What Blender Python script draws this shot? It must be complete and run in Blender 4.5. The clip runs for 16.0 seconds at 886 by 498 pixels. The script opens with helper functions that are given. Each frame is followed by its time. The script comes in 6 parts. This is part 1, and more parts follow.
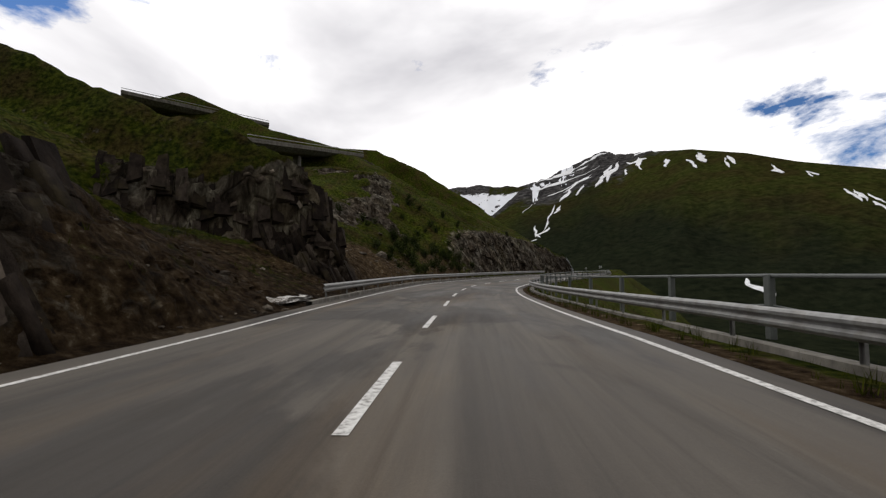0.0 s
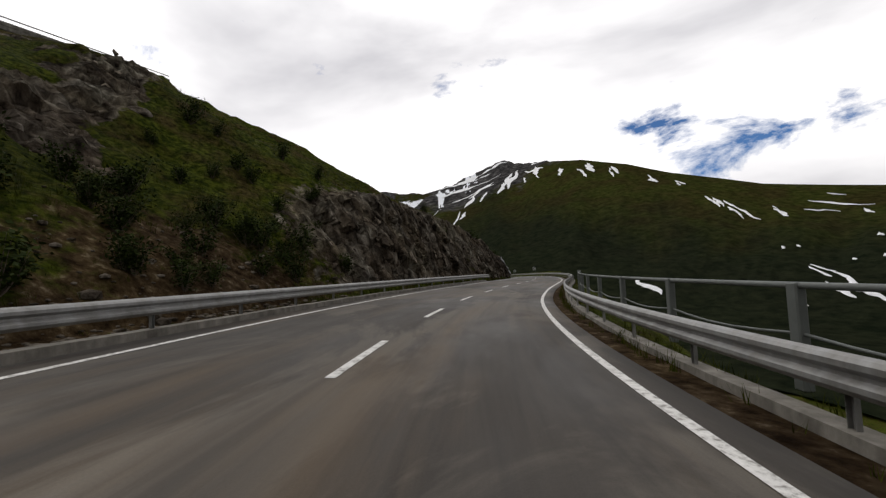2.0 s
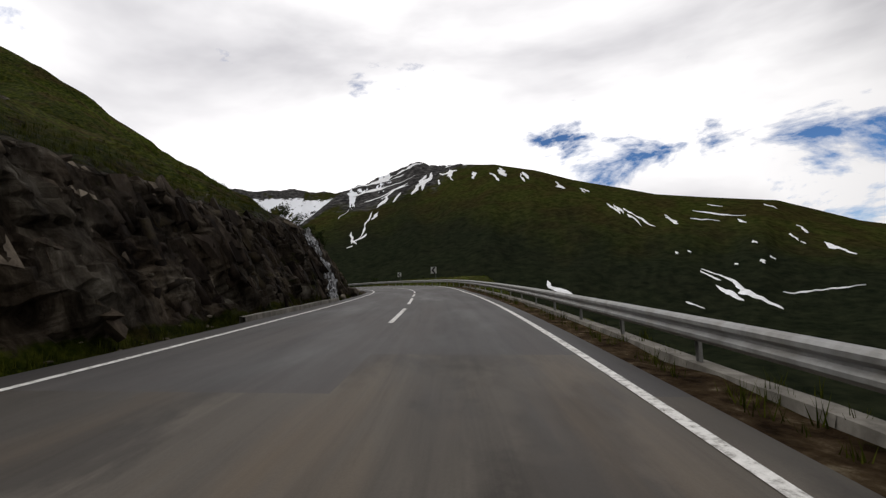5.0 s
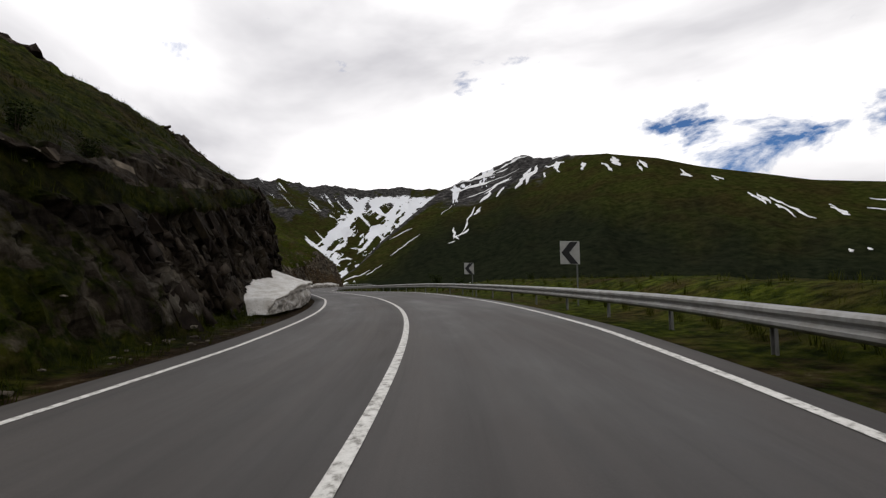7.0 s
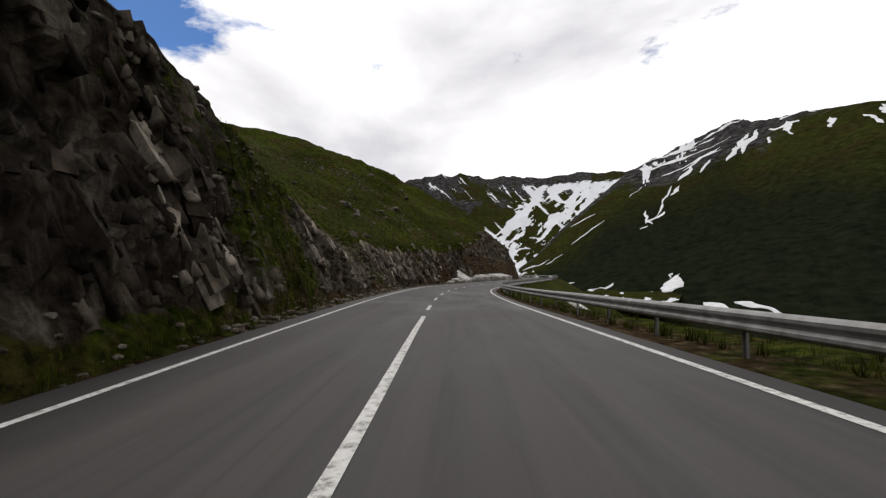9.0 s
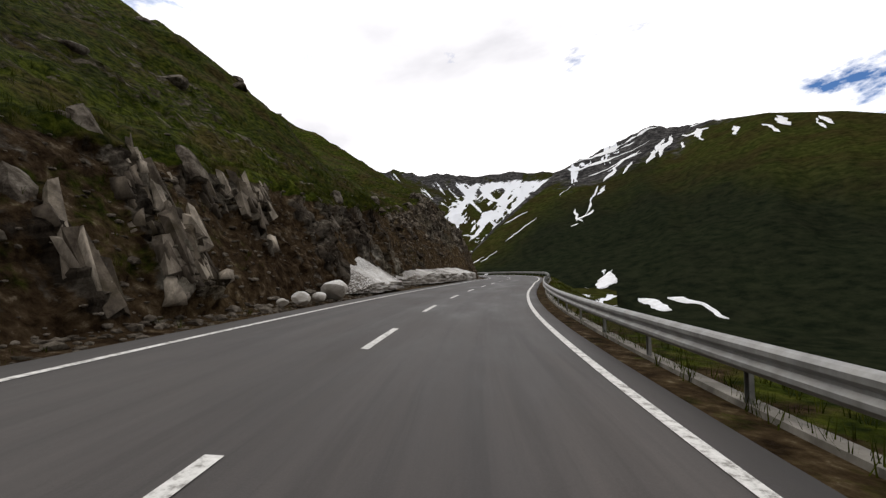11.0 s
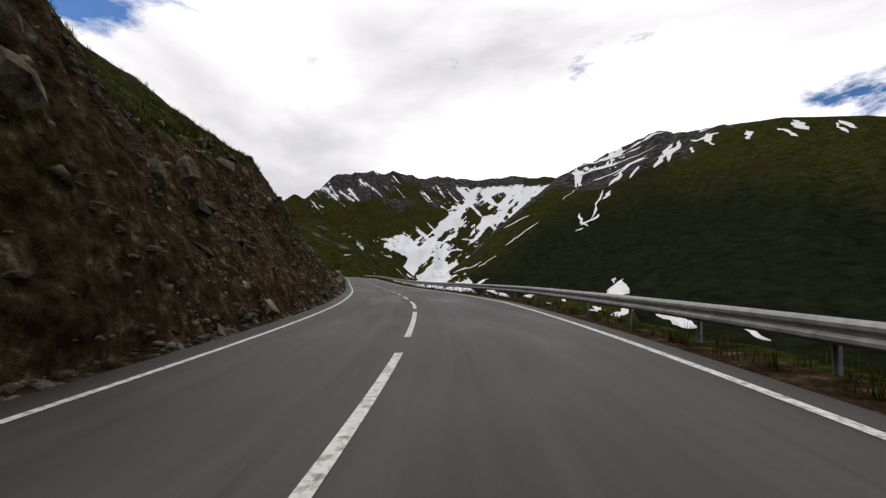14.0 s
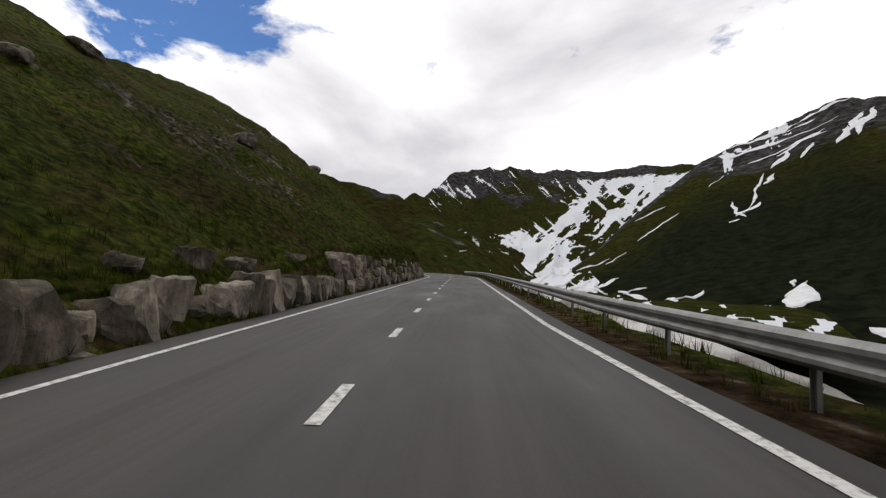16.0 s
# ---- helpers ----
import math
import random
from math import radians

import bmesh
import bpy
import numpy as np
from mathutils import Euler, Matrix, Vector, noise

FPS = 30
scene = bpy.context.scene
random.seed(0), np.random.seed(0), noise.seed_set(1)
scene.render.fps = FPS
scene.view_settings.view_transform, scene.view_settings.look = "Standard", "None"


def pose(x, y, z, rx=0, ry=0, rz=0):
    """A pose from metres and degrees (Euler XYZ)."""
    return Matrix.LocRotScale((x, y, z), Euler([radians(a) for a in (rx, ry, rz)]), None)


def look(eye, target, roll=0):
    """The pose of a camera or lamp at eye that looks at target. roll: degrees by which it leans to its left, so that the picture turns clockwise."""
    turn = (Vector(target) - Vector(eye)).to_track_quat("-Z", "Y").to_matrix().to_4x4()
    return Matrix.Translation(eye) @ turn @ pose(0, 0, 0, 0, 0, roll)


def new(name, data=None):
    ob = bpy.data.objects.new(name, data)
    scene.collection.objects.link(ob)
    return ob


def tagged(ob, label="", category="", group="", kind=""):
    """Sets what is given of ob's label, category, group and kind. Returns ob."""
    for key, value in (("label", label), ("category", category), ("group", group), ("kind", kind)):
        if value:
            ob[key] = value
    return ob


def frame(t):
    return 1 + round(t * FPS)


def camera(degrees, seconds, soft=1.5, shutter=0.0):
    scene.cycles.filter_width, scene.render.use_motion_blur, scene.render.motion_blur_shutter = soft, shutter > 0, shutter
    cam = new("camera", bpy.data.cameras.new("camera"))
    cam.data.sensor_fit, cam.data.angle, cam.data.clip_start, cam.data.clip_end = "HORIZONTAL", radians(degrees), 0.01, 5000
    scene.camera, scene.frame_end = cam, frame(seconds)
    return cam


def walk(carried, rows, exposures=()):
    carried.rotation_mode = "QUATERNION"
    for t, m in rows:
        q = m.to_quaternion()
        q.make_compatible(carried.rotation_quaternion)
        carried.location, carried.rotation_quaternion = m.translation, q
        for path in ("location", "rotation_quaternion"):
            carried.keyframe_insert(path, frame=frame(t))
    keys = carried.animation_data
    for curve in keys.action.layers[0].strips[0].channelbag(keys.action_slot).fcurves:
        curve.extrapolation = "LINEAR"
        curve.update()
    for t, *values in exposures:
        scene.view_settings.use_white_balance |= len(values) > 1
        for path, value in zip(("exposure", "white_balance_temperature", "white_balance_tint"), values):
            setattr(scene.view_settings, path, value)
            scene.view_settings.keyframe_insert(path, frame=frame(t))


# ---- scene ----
from mathutils import bvhtree

# ---------------------------------------------------------------- camera
cam = camera(91.70, 16.0, soft=1.3)
PATH = [
    (0.0, pose(0.000, 0.000, 1.400, 93.367, 0.009, 0.000)),
    (0.5, pose(0.507, 10.106, 1.422, 93.865, 0.031, -1.210)),
    (1.0, pose(1.328, 20.190, 1.456, 93.525, 1.273, -3.678)),
    (1.5, pose(2.668, 30.454, 1.518, 93.524, 2.040, -6.924)),
    (2.0, pose(4.854, 41.099, 1.605, 94.154, 2.010, -12.215)),
    (2.5, pose(8.233, 51.971, 1.735, 94.122, 2.095, -18.010)),
    (3.0, pose(12.771, 62.724, 1.911, 94.490, 2.118, -23.361)),
    (3.5, pose(18.212, 73.051, 2.103, 94.449, 2.028, -27.359)),
    (4.0, pose(24.090, 83.120, 2.298, 94.343, 2.008, -27.871)),
    (4.5, pose(29.800, 93.174, 2.478, 94.236, 1.988, -26.106)),
    (5.0, pose(35.072, 103.342, 2.636, 94.129, 1.968, -23.592)),
    (5.5, pose(39.841, 113.614, 2.773, 94.023, 1.948, -21.199)),
    (6.0, pose(44.125, 123.932, 2.900, 93.916, 1.928, -18.780)),
    (6.5, pose(47.913, 134.430, 3.018, 94.150, 1.353, -15.486)),
    (7.0, pose(50.955, 145.335, 3.117, 93.936, 0.612, -9.946)),
    (7.5, pose(52.771, 156.669, 3.186, 93.650, 0.085, -2.421)),
    (8.0, pose(52.983, 168.303, 3.206, 93.299, 0.082, 5.709)),
    (8.5, pose(51.761, 180.142, 3.167, 93.045, 0.188, 10.832)),
    (9.0, pose(49.672, 192.251, 3.067, 92.791, 0.294, 13.526)),
    (9.5, pose(47.109, 204.695, 2.906, 92.537, 0.400, 14.278)),
    (10.0, pose(44.518, 217.604, 2.688, 92.283, 0.505, 12.720)),
    (10.5, pose(42.417, 231.043, 2.441, 92.029, 0.611, 9.281)),
    (11.0, pose(41.254, 244.716, 2.206, 92.453, 0.650, 4.705)),
    (11.5, pose(41.217, 258.467, 2.013, 92.860, 0.568, -0.057)),
    (12.0, pose(42.287, 272.013, 1.890, 92.975, 0.773, -4.404)),
    (12.5, pose(44.151, 285.232, 1.826, 93.366, 0.778, -6.575)),
    (13.0, pose(46.173, 298.349, 1.800, 93.384, 0.470, -5.347)),
    (13.5, pose(47.496, 311.493, 1.779, 93.583, 0.204, -0.533)),
    (14.0, pose(47.639, 324.645, 1.722, 93.064, -0.622, 4.665)),
    (14.5, pose(46.534, 337.691, 1.622, 92.555, -0.890, 10.444)),
    (15.0, pose(44.182, 350.513, 1.485, 92.561, -0.915, 15.354)),
    (15.5, pose(40.955, 363.126, 1.316, 92.958, -1.075, 18.169)),
    (16.0, pose(37.212, 375.626, 1.136, 92.458, -1.223, 20.139)),
]
walk(cam, PATH, [(0.0, 0.0), (3.5, -0.05), (8.2, -0.05), (10.3, 0.31), (11.2, 0.31), (12.5, 0.08), (14.0, 0.05), (15.0, 0.08), (16.0, 0.0)])

# ---------------------------------------------------------------- sky and light
SUN_EL, SUN_AZ = radians(52), radians(-62)
world = bpy.data.worlds.new("world")
scene.world = world
world.use_nodes = True
wn, wl = world.node_tree.nodes, world.node_tree.links
wn.clear()


def wnode(kind, **kw):
    n = wn.new(kind)
    for k, v in kw.items():
        n.inputs[k].default_value = v
    return n


sky = wn.new("ShaderNodeTexSky")
sky.sky_type = "NISHITA"
sky.sun_disc = False
sky.sun_elevation = SUN_EL
sky.sun_rotation = SUN_AZ
sky.altitude = 2200
wtc = wn.new("ShaderNodeTexCoord")
wmap = wn.new("ShaderNodeMapping")
wmap.inputs["Scale"].default_value = (1, 1, 2.0)
wmap.inputs["Location"].default_value = (3.1, 7.4, 0.3)
wl.new(wtc.outputs["Generated"], wmap.inputs["Vector"])
# cover: thick broken cloud with a few blue holes
cover = wnode("ShaderNodeTexNoise", Scale=4.6, Detail=12.0, Roughness=0.62, Distortion=0.3)
wl.new(wmap.outputs["Vector"], cover.inputs["Vector"])
hole = wn.new("ShaderNodeValToRGB")
hole.color_ramp.elements[0].position, hole.color_ramp.elements[0].color = 0.25, (0, 0, 0, 1)
hole.color_ramp.elements[1].position, hole.color_ramp.elements[1].color = 0.36, (1, 1, 1, 1)
thin = cover.outputs["Fac"]
# the cloud is thinner over the hill to the west and in a long gap over the eastern ridge
for az, el, wide, deep in ((-55, 27.0, 0.970, 0.20), (42, 14.5, 0.987, 0.10), (55, 12.5, 0.987, 0.118), (68, 11.0, 0.987, 0.118)):
    dot = wn.new("ShaderNodeVectorMath")
    dot.operation = "DOT_PRODUCT"
    a, e = radians(az), radians(el)
    dot.inputs[1].default_value = (math.sin(a) * math.cos(e), math.cos(a) * math.cos(e), math.sin(e))
    wl.new(wtc.outputs["Generated"], dot.inputs[0])
    rng = wn.new("ShaderNodeMapRange")
    rng.interpolation_type = "SMOOTHSTEP"
    rng.inputs["From Min"].default_value, rng.inputs["From Max"].default_value = wide, 1.0
    rng.inputs["To Min"].default_value, rng.inputs["To Max"].default_value = 0.0, -deep
    wl.new(dot.outputs["Value"], rng.inputs["Value"])
    add = wn.new("ShaderNodeMath")
    wl.new(thin, add.inputs[0])
    wl.new(rng.outputs["Result"], add.inputs[1])
    thin = add.outputs[0]
wl.new(thin, hole.inputs["Fac"])
# body: lit tops and greyer undersides
body = wnode("ShaderNodeTexNoise", Scale=1.35, Detail=6.0, Roughness=0.5, Distortion=0.3)
wmap2 = wn.new("ShaderNodeMapping")
wmap2.inputs["Scale"].default_value = (1, 1, 2.3)
wmap2.inputs["Location"].default_value = (0.6, 2.2, 5.0)
wl.new(wtc.outputs["Generated"], wmap2.inputs["Vector"])
wl.new(wmap2.outputs["Vector"], body.inputs["Vector"])
tone = wn.new("ShaderNodeValToRGB")
tone.color_ramp.elements[0].position, tone.color_ramp.elements[0].color = 0.36, (0.60, 0.59, 0.62, 1)
tone.color_ramp.elements[1].position, tone.color_ramp.elements[1].color = 0.56, (1.13, 1.11, 1.115, 1)
wl.new(body.outputs["Fac"], tone.inputs["Fac"])
bg_sky = wnode("ShaderNodeBackground", Strength=0.085)
clear = wn.new("ShaderNodeVectorMath")
clear.operation = "MULTIPLY"
clear.inputs[1].default_value = (0.58, 0.84, 1.15)
wl.new(sky.outputs["Color"], clear.inputs[0])
wl.new(clear.outputs["Vector"], bg_sky.inputs["Color"])
bg_cloud = wnode("ShaderNodeBackground", Strength=1.0)
# the cloud glows where the sun stands behind it, ahead of the road, and is dull behind
glow = wn.new("ShaderNodeVectorMath")
glow.operation = "DOT_PRODUCT"
glow.inputs[1].default_value = (-0.15, 0.86, 0.48)
wl.new(wtc.outputs["Generated"], glow.inputs[0])
lit = wn.new("ShaderNodeMapRange")
lit.interpolation_type = "SMOOTHSTEP"
lit.inputs["From Min"].default_value, lit.inputs["From Max"].default_value = -0.35, 0.75
lit.inputs["To Min"].default_value, lit.inputs["To Max"].default_value = 0.42, 1.12
wl.new(glow.outputs["Value"], lit.inputs["Value"])
shade = wn.new("ShaderNodeVectorMath")
shade.operation = "SCALE"
wl.new(tone.outputs["Color"], shade.inputs[0])
wl.new(lit.outputs["Result"], shade.inputs["Scale"])
wl.new(shade.outputs["Vector"], bg_cloud.inputs["Color"])
wmix = wn.new("ShaderNodeMixShader")
wl.new(hole.outputs["Color"], wmix.inputs["Fac"])
wl.new(bg_sky.outputs[0], wmix.inputs[1])
wl.new(bg_cloud.outputs[0], wmix.inputs[2])
wout = wn.new("ShaderNodeOutputWorld")
wl.new(wmix.outputs[0], wout.inputs["Surface"])

sun_data = bpy.data.lights.new("sun", "SUN")
sun_data.energy, sun_data.angle, sun_data.color = 0.5, radians(14), (1.0, 0.95, 0.88)
sun = new("sun", sun_data)
sun.matrix_world = look((0, 0, 0), (-math.sin(SUN_AZ) * math.cos(SUN_EL), -math.cos(SUN_AZ) * math.cos(SUN_EL), -math.sin(SUN_EL)))
sun.location = (0, 0, 300)


# ---------------------------------------------------------------- materials
def material(name, build, rough=0.9, spec=0.3, metal=0.0):
    """build(n, l, bsdf) links colour, roughness and bump."""
    m = bpy.data.materials.new(name)
    m.use_nodes = True
    n, l = m.node_tree.nodes, m.node_tree.links
    b = n["Principled BSDF"]
    b.inputs["Roughness"].default_value = rough
    b.inputs["Specular IOR Level"].default_value = spec
    b.inputs["Metallic"].default_value = metal
    build(n, l, b)
    return m


def noise_node(n, l, scale, detail=6.0, rough=0.55, vec=None, stretch=None, distort=0.0):
    t = n.new("ShaderNodeTexNoise")
    t.inputs["Scale"].default_value = scale
    t.inputs["Detail"].default_value = detail
    t.inputs["Roughness"].default_value = rough
    t.inputs["Distortion"].default_value = distort
    if vec is None:
        vec = n.new("ShaderNodeNewGeometry").outputs["Position"]
    if stretch:
        mp = n.new("ShaderNodeMapping")
        mp.inputs["Scale"].default_value = stretch
        l.new(vec, mp.inputs["Vector"])
        vec = mp.outputs["Vector"]
    l.new(vec, t.inputs["Vector"])
    return t.outputs["Fac"]


def ramp(n, l, fac, *stops):
    r = n.new("ShaderNodeValToRGB")
    e = r.color_ramp.elements
    while len(e) < len(stops):
        e.new(0.5)
    for el, (p, c) in zip(e, stops):
        el.position = p
        el.color = (*c, 1) if len(c) == 3 else c
    l.new(fac, r.inputs["Fac"])
    return r.outputs["Color"]


def mixc(n, l, fac, a, b, mode="MIX"):
    m = n.new("ShaderNodeMix")
    m.data_type = "RGBA"
    m.blend_type = mode
    for sock, v in ((m.inputs[0], fac), (m.inputs[6], a), (m.inputs[7], b)):
        if isinstance(v, (int, float)):
            sock.default_value = v
        elif isinstance(v, tuple):
            sock.default_value = (*v, 1)
        else:
            l.new(v, sock)
    return m.outputs[2]


def bump(n, l, b, height, strength=0.5, dist=0.05):
    bp = n.new("ShaderNodeBump")
    bp.inputs["Strength"].default_value = strength
    bp.inputs["Distance"].default_value = dist
    l.new(height, bp.inputs["Height"])
    l.new(bp.outputs["Normal"], b.inputs["Normal"])


def attribute(n, name):
    a = n.new("ShaderNodeAttribute")
    a.attribute_name = name
    return a.outputs["Fac"]




def hill_build(n, l, b):
    """Grass, bare soil and rock, by the cover attributes of the mesh."""
    fine = noise_node(n, l, 2.6, 8, 0.65)
    mid = noise_node(n, l, 0.35, 6, 0.6)
    big = noise_node(n, l, 0.09, 6, 0.6)
    grass = ramp(n, l, fine, (0.37, (0.010, 0.0155, 0.0017)), (0.5, (0.034, 0.045, 0.0045)), (0.63, (0.078, 0.088, 0.0105)))
    dry = ramp(n, l, fine, (0.37, (0.017, 0.0125, 0.0042)), (0.63, (0.080, 0.060, 0.021)))
    grass = mixc(n, l, ramp(n, l, mid, (0.46, (0, 0, 0)), (0.62, (0.9, 0.9, 0.9))), grass, dry)
    soil = ramp(n, l, fine, (0.36, (0.018, 0.0105, 0.0055)), (0.5, (0.056, 0.036, 0.0195)), (0.60, (0.098, 0.068, 0.040)), (0.68, (0.22, 0.178, 0.130)))
    strata = noise_node(n, l, 1.1, 9, 0.68, stretch=(1.0, 1.0, 0.35), distort=0.5)
    rock = ramp(n, l, strata, (0.36, (0.024, 0.020, 0.016)), (0.46, (0.085, 0.073, 0.060)), (0.55, (0.175, 0.157, 0.133)), (0.66, (0.38, 0.355, 0.315)))
    rust = ramp(n, l, mid, (0.4, (0.62, 0.50, 0.40)), (0.62, (1, 1, 1)))
    rock = mixc(n, l, 0.7, rock, rust, "MULTIPLY")
    dark = ramp(n, l, noise_node(n, l, 0.5, 5, 0.6, stretch=(1.6, 1.6, 0.22)), (0.42, (0.42, 0.40, 0.40)), (0.58, (1, 1, 1)))
    rock = mixc(n, l, 0.75, rock, dark, "MULTIPLY")
    sm = n.new("ShaderNodeMath"); sm.operation = "ADD"
    l.new(attribute(n, "soil"), sm.inputs[0])
    off = n.new("ShaderNodeMath"); off.operation = "MULTIPLY_ADD"
    l.new(noise_node(n, l, 1.4, 7, 0.65), off.inputs[0]); off.inputs[1].default_value = 1.2; off.inputs[2].default_value = -0.6
    l.new(off.outputs[0], sm.inputs[1])
    gm = n.new("ShaderNodeMath"); gm.operation = "ADD"
    l.new(attribute(n, "rock"), gm.inputs[0]); l.new(off.outputs[0], gm.inputs[1])
    c = mixc(n, l, ramp(n, l, sm.outputs[0], (0.4, (0, 0, 0)), (0.6, (1, 1, 1))), grass, soil)
    c = mixc(n, l, ramp(n, l, gm.outputs[0], (0.42, (0, 0, 0)), (0.56, (1, 1, 1))), c, rock)
    c = mixc(n, l, 0.75, c, ramp(n, l, big, (0.36, (0.50, 0.47, 0.42)), (0.5, (0.85, 0.86, 0.80)), (0.66, (1.25, 1.28, 1.05))), "MULTIPLY")
    # damp darkens the stone, and the same mask paints shade into it
    seep_shade = n.new("ShaderNodeMath"); seep_shade.operation = "MULTIPLY"
    l.new(attribute(n, "wet"), seep_shade.inputs[0])
    l.new(ramp(n, l, noise_node(n, l, 0.45, 6, 0.6, stretch=(1.5, 1.5, 0.3)), (0.3, (1, 1, 1)), (0.68, (0.35, 0.35, 0.35))), seep_shade.inputs[1])
    c = mixc(n, l, seep_shade.outputs[0], c, mixc(n, l, 1.0, c, (0.22, 0.20, 0.185), "MULTIPLY"))
    l.new(c, b.inputs["Base Color"])
    l.new(ramp(n, l, seep_shade.outputs[0], (0.3, (0.95, 0.95, 0.95)), (1.0, (0.55, 0.55, 0.55))), b.inputs["Roughness"])
    crack = n.new("ShaderNodeTexVoronoi")
    crack.feature = "DISTANCE_TO_EDGE"
    crack.inputs["Scale"].default_value = 0.9
    mp = n.new("ShaderNodeMapping")
    mp.inputs["Scale"].default_value = (1.0, 1.0, 0.55)
    mp.inputs["Rotation"].default_value = (0.3, 0.35, 0.0)
    wv = n.new("ShaderNodeVectorMath")
    l.new(n.new("ShaderNodeNewGeometry").outputs["Position"], wv.inputs[0])
    nz = n.new("ShaderNodeTexNoise")
    nz.inputs["Scale"].default_value = 0.8
    nz.inputs["Detail"].default_value = 5.0
    l.new(nz.outputs["Color"], wv.inputs[1])
    l.new(wv.outputs[0], mp.inputs["Vector"])
    l.new(mp.outputs["Vector"], crack.inputs["Vector"])
    gap = n.new("ShaderNodeMath"); gap.operation = "MULTIPLY"
    l.new(ramp(n, l, crack.outputs["Distance"], (0.0, (0, 0, 0)), (0.10, (1, 1, 1))), gap.inputs[0])
    l.new(attribute(n, "rock"), gap.inputs[1])
    tot = n.new("ShaderNodeMath"); tot.operation = "ADD"
    l.new(noise_node(n, l, 4.0, 10, 0.72), tot.inputs[0])
    l.new(gap.outputs[0], tot.inputs[1])
    bump(n, l, b, tot.outputs[0], 1.0, 0.22)


M_HILL = material("hillside_cover", hill_build, 0.95, 0.02)


def far_build(n, l, b):
    """Alpine grass, scree and snow of the far slopes."""
    fine = noise_node(n, l, 0.05, 9, 0.68)
    mid = noise_node(n, l, 0.008, 7, 0.6)
    grass = ramp(n, l, fine, (0.36, (0.015, 0.0195, 0.0050)), (0.5, (0.029, 0.034, 0.0085)), (0.64, (0.047, 0.050, 0.0130)))
    brown = ramp(n, l, fine, (0.36, (0.016, 0.0145, 0.0055)), (0.64, (0.043, 0.037, 0.0125)))
    c = mixc(n, l, ramp(n, l, mid, (0.42, (0, 0, 0)), (0.60, (1, 1, 1))), grass, brown)
    # darker tone painted on the lower slopes, standing in for cloud shade
    low_shade = ramp(n, l, fine, (0.36, (0.0062, 0.0088, 0.0056)), (0.64, (0.0165, 0.0200, 0.0118)))
    c = mixc(n, l, attribute(n, "low_shade"), c, low_shade)
    scree = ramp(n, l, noise_node(n, l, 0.03, 10, 0.74), (0.38, (0.012, 0.0115, 0.012)), (0.52, (0.050, 0.048, 0.047)), (0.66, (0.15, 0.145, 0.14)))
    wob = n.new("ShaderNodeMath"); wob.operation = "MULTIPLY_ADD"
    l.new(noise_node(n, l, 0.02, 8, 0.66), wob.inputs[0]); wob.inputs[1].default_value = 0.9; wob.inputs[2].default_value = -0.45
    for name, col, lo, hi in (("scree", scree, 0.4, 0.62), ("snow", (0.80, 0.82, 0.86), 0.47, 0.53)):
        a = n.new("ShaderNodeMath"); a.operation = "ADD"
        l.new(attribute(n, name), a.inputs[0]); l.new(wob.outputs[0], a.inputs[1])
        c = mixc(n, l, ramp(n, l, a.outputs[0], (lo, (0, 0, 0)), (hi, (1, 1, 1))), c, col)
    l.new(c, b.inputs["Base Color"])
    bump(n, l, b, noise_node(n, l, 0.05, 10, 0.68), 1.0, 5.0)


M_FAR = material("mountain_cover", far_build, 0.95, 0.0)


def asphalt_build(c0, c1, c2, wet):
    def f(n, l, b):
        uv = n.new("ShaderNodeUVMap").outputs["UV"]
        grain = noise_node(n, l, 60, 4, 0.7)
        blot = noise_node(n, l, 0.35, 7, 0.6, uv, (0.35, 1.2, 1))
        track = noise_node(n, l, 1.0, 3, 0.5, uv, (0.02, 1.0, 1))
        c = ramp(n, l, blot, (0.36, c0), (0.5, c1), (0.64, c2))
        c = mixc(n, l, 0.45, c, ramp(n, l, track, (0.36, (0.48, 0.47, 0.46)), (0.62, (1.08, 1.06, 1.04))), "MULTIPLY")
        if wet:
            w = noise_node(n, l, 0.22, 7, 0.62, uv, (0.5, 1.1, 1), 0.6)
            c = mixc(n, l, ramp(n, l, w, (0.49, (0, 0, 0)), (0.545, (0.85, 0.85, 0.85))), c, (0.036, 0.030, 0.024))
            rust = noise_node(n, l, 0.5, 6, 0.6, uv, (0.12, 1.0, 1))
            c = mixc(n, l, ramp(n, l, rust, (0.52, (0, 0, 0)), (0.66, (0.6, 0.6, 0.6))), c, (0.095, 0.066, 0.038))
        worn = noise_node(n, l, 0.9, 8, 0.7, uv, (0.09, 2.6, 1), 0.5)
        c = mixc(n, l, 0.55, c, ramp(n, l, worn, (0.38, (0.52, 0.51, 0.50)), (0.50, (0.95, 0.95, 0.94)), (0.66, (1.28, 1.27, 1.25))), "MULTIPLY")
        c = mixc(n, l, 0.5, c, ramp(n, l, grain, (0.3, (0.7, 0.7, 0.7)), (0.7, (1.15, 1.15, 1.15))), "MULTIPLY")
        l.new(c, b.inputs["Base Color"])
        l.new(ramp(n, l, blot, (0.3, (0.48, 0.48, 0.48)), (0.7, (0.85, 0.85, 0.85))), b.inputs["Roughness"])
        bump(n, l, b, grain, 0.35, 0.006)
    return f


M_ASPH_OLD = material("asphalt_worn", asphalt_build((0.054, 0.0425, 0.031), (0.088, 0.075, 0.060), (0.130, 0.114, 0.094), True), 0.85, 0.3)
M_ASPH_NEW = material("asphalt_newer", asphalt_build((0.031, 0.0265, 0.0245), (0.047, 0.0410, 0.0385), (0.069, 0.061, 0.057), False), 0.8, 0.4)


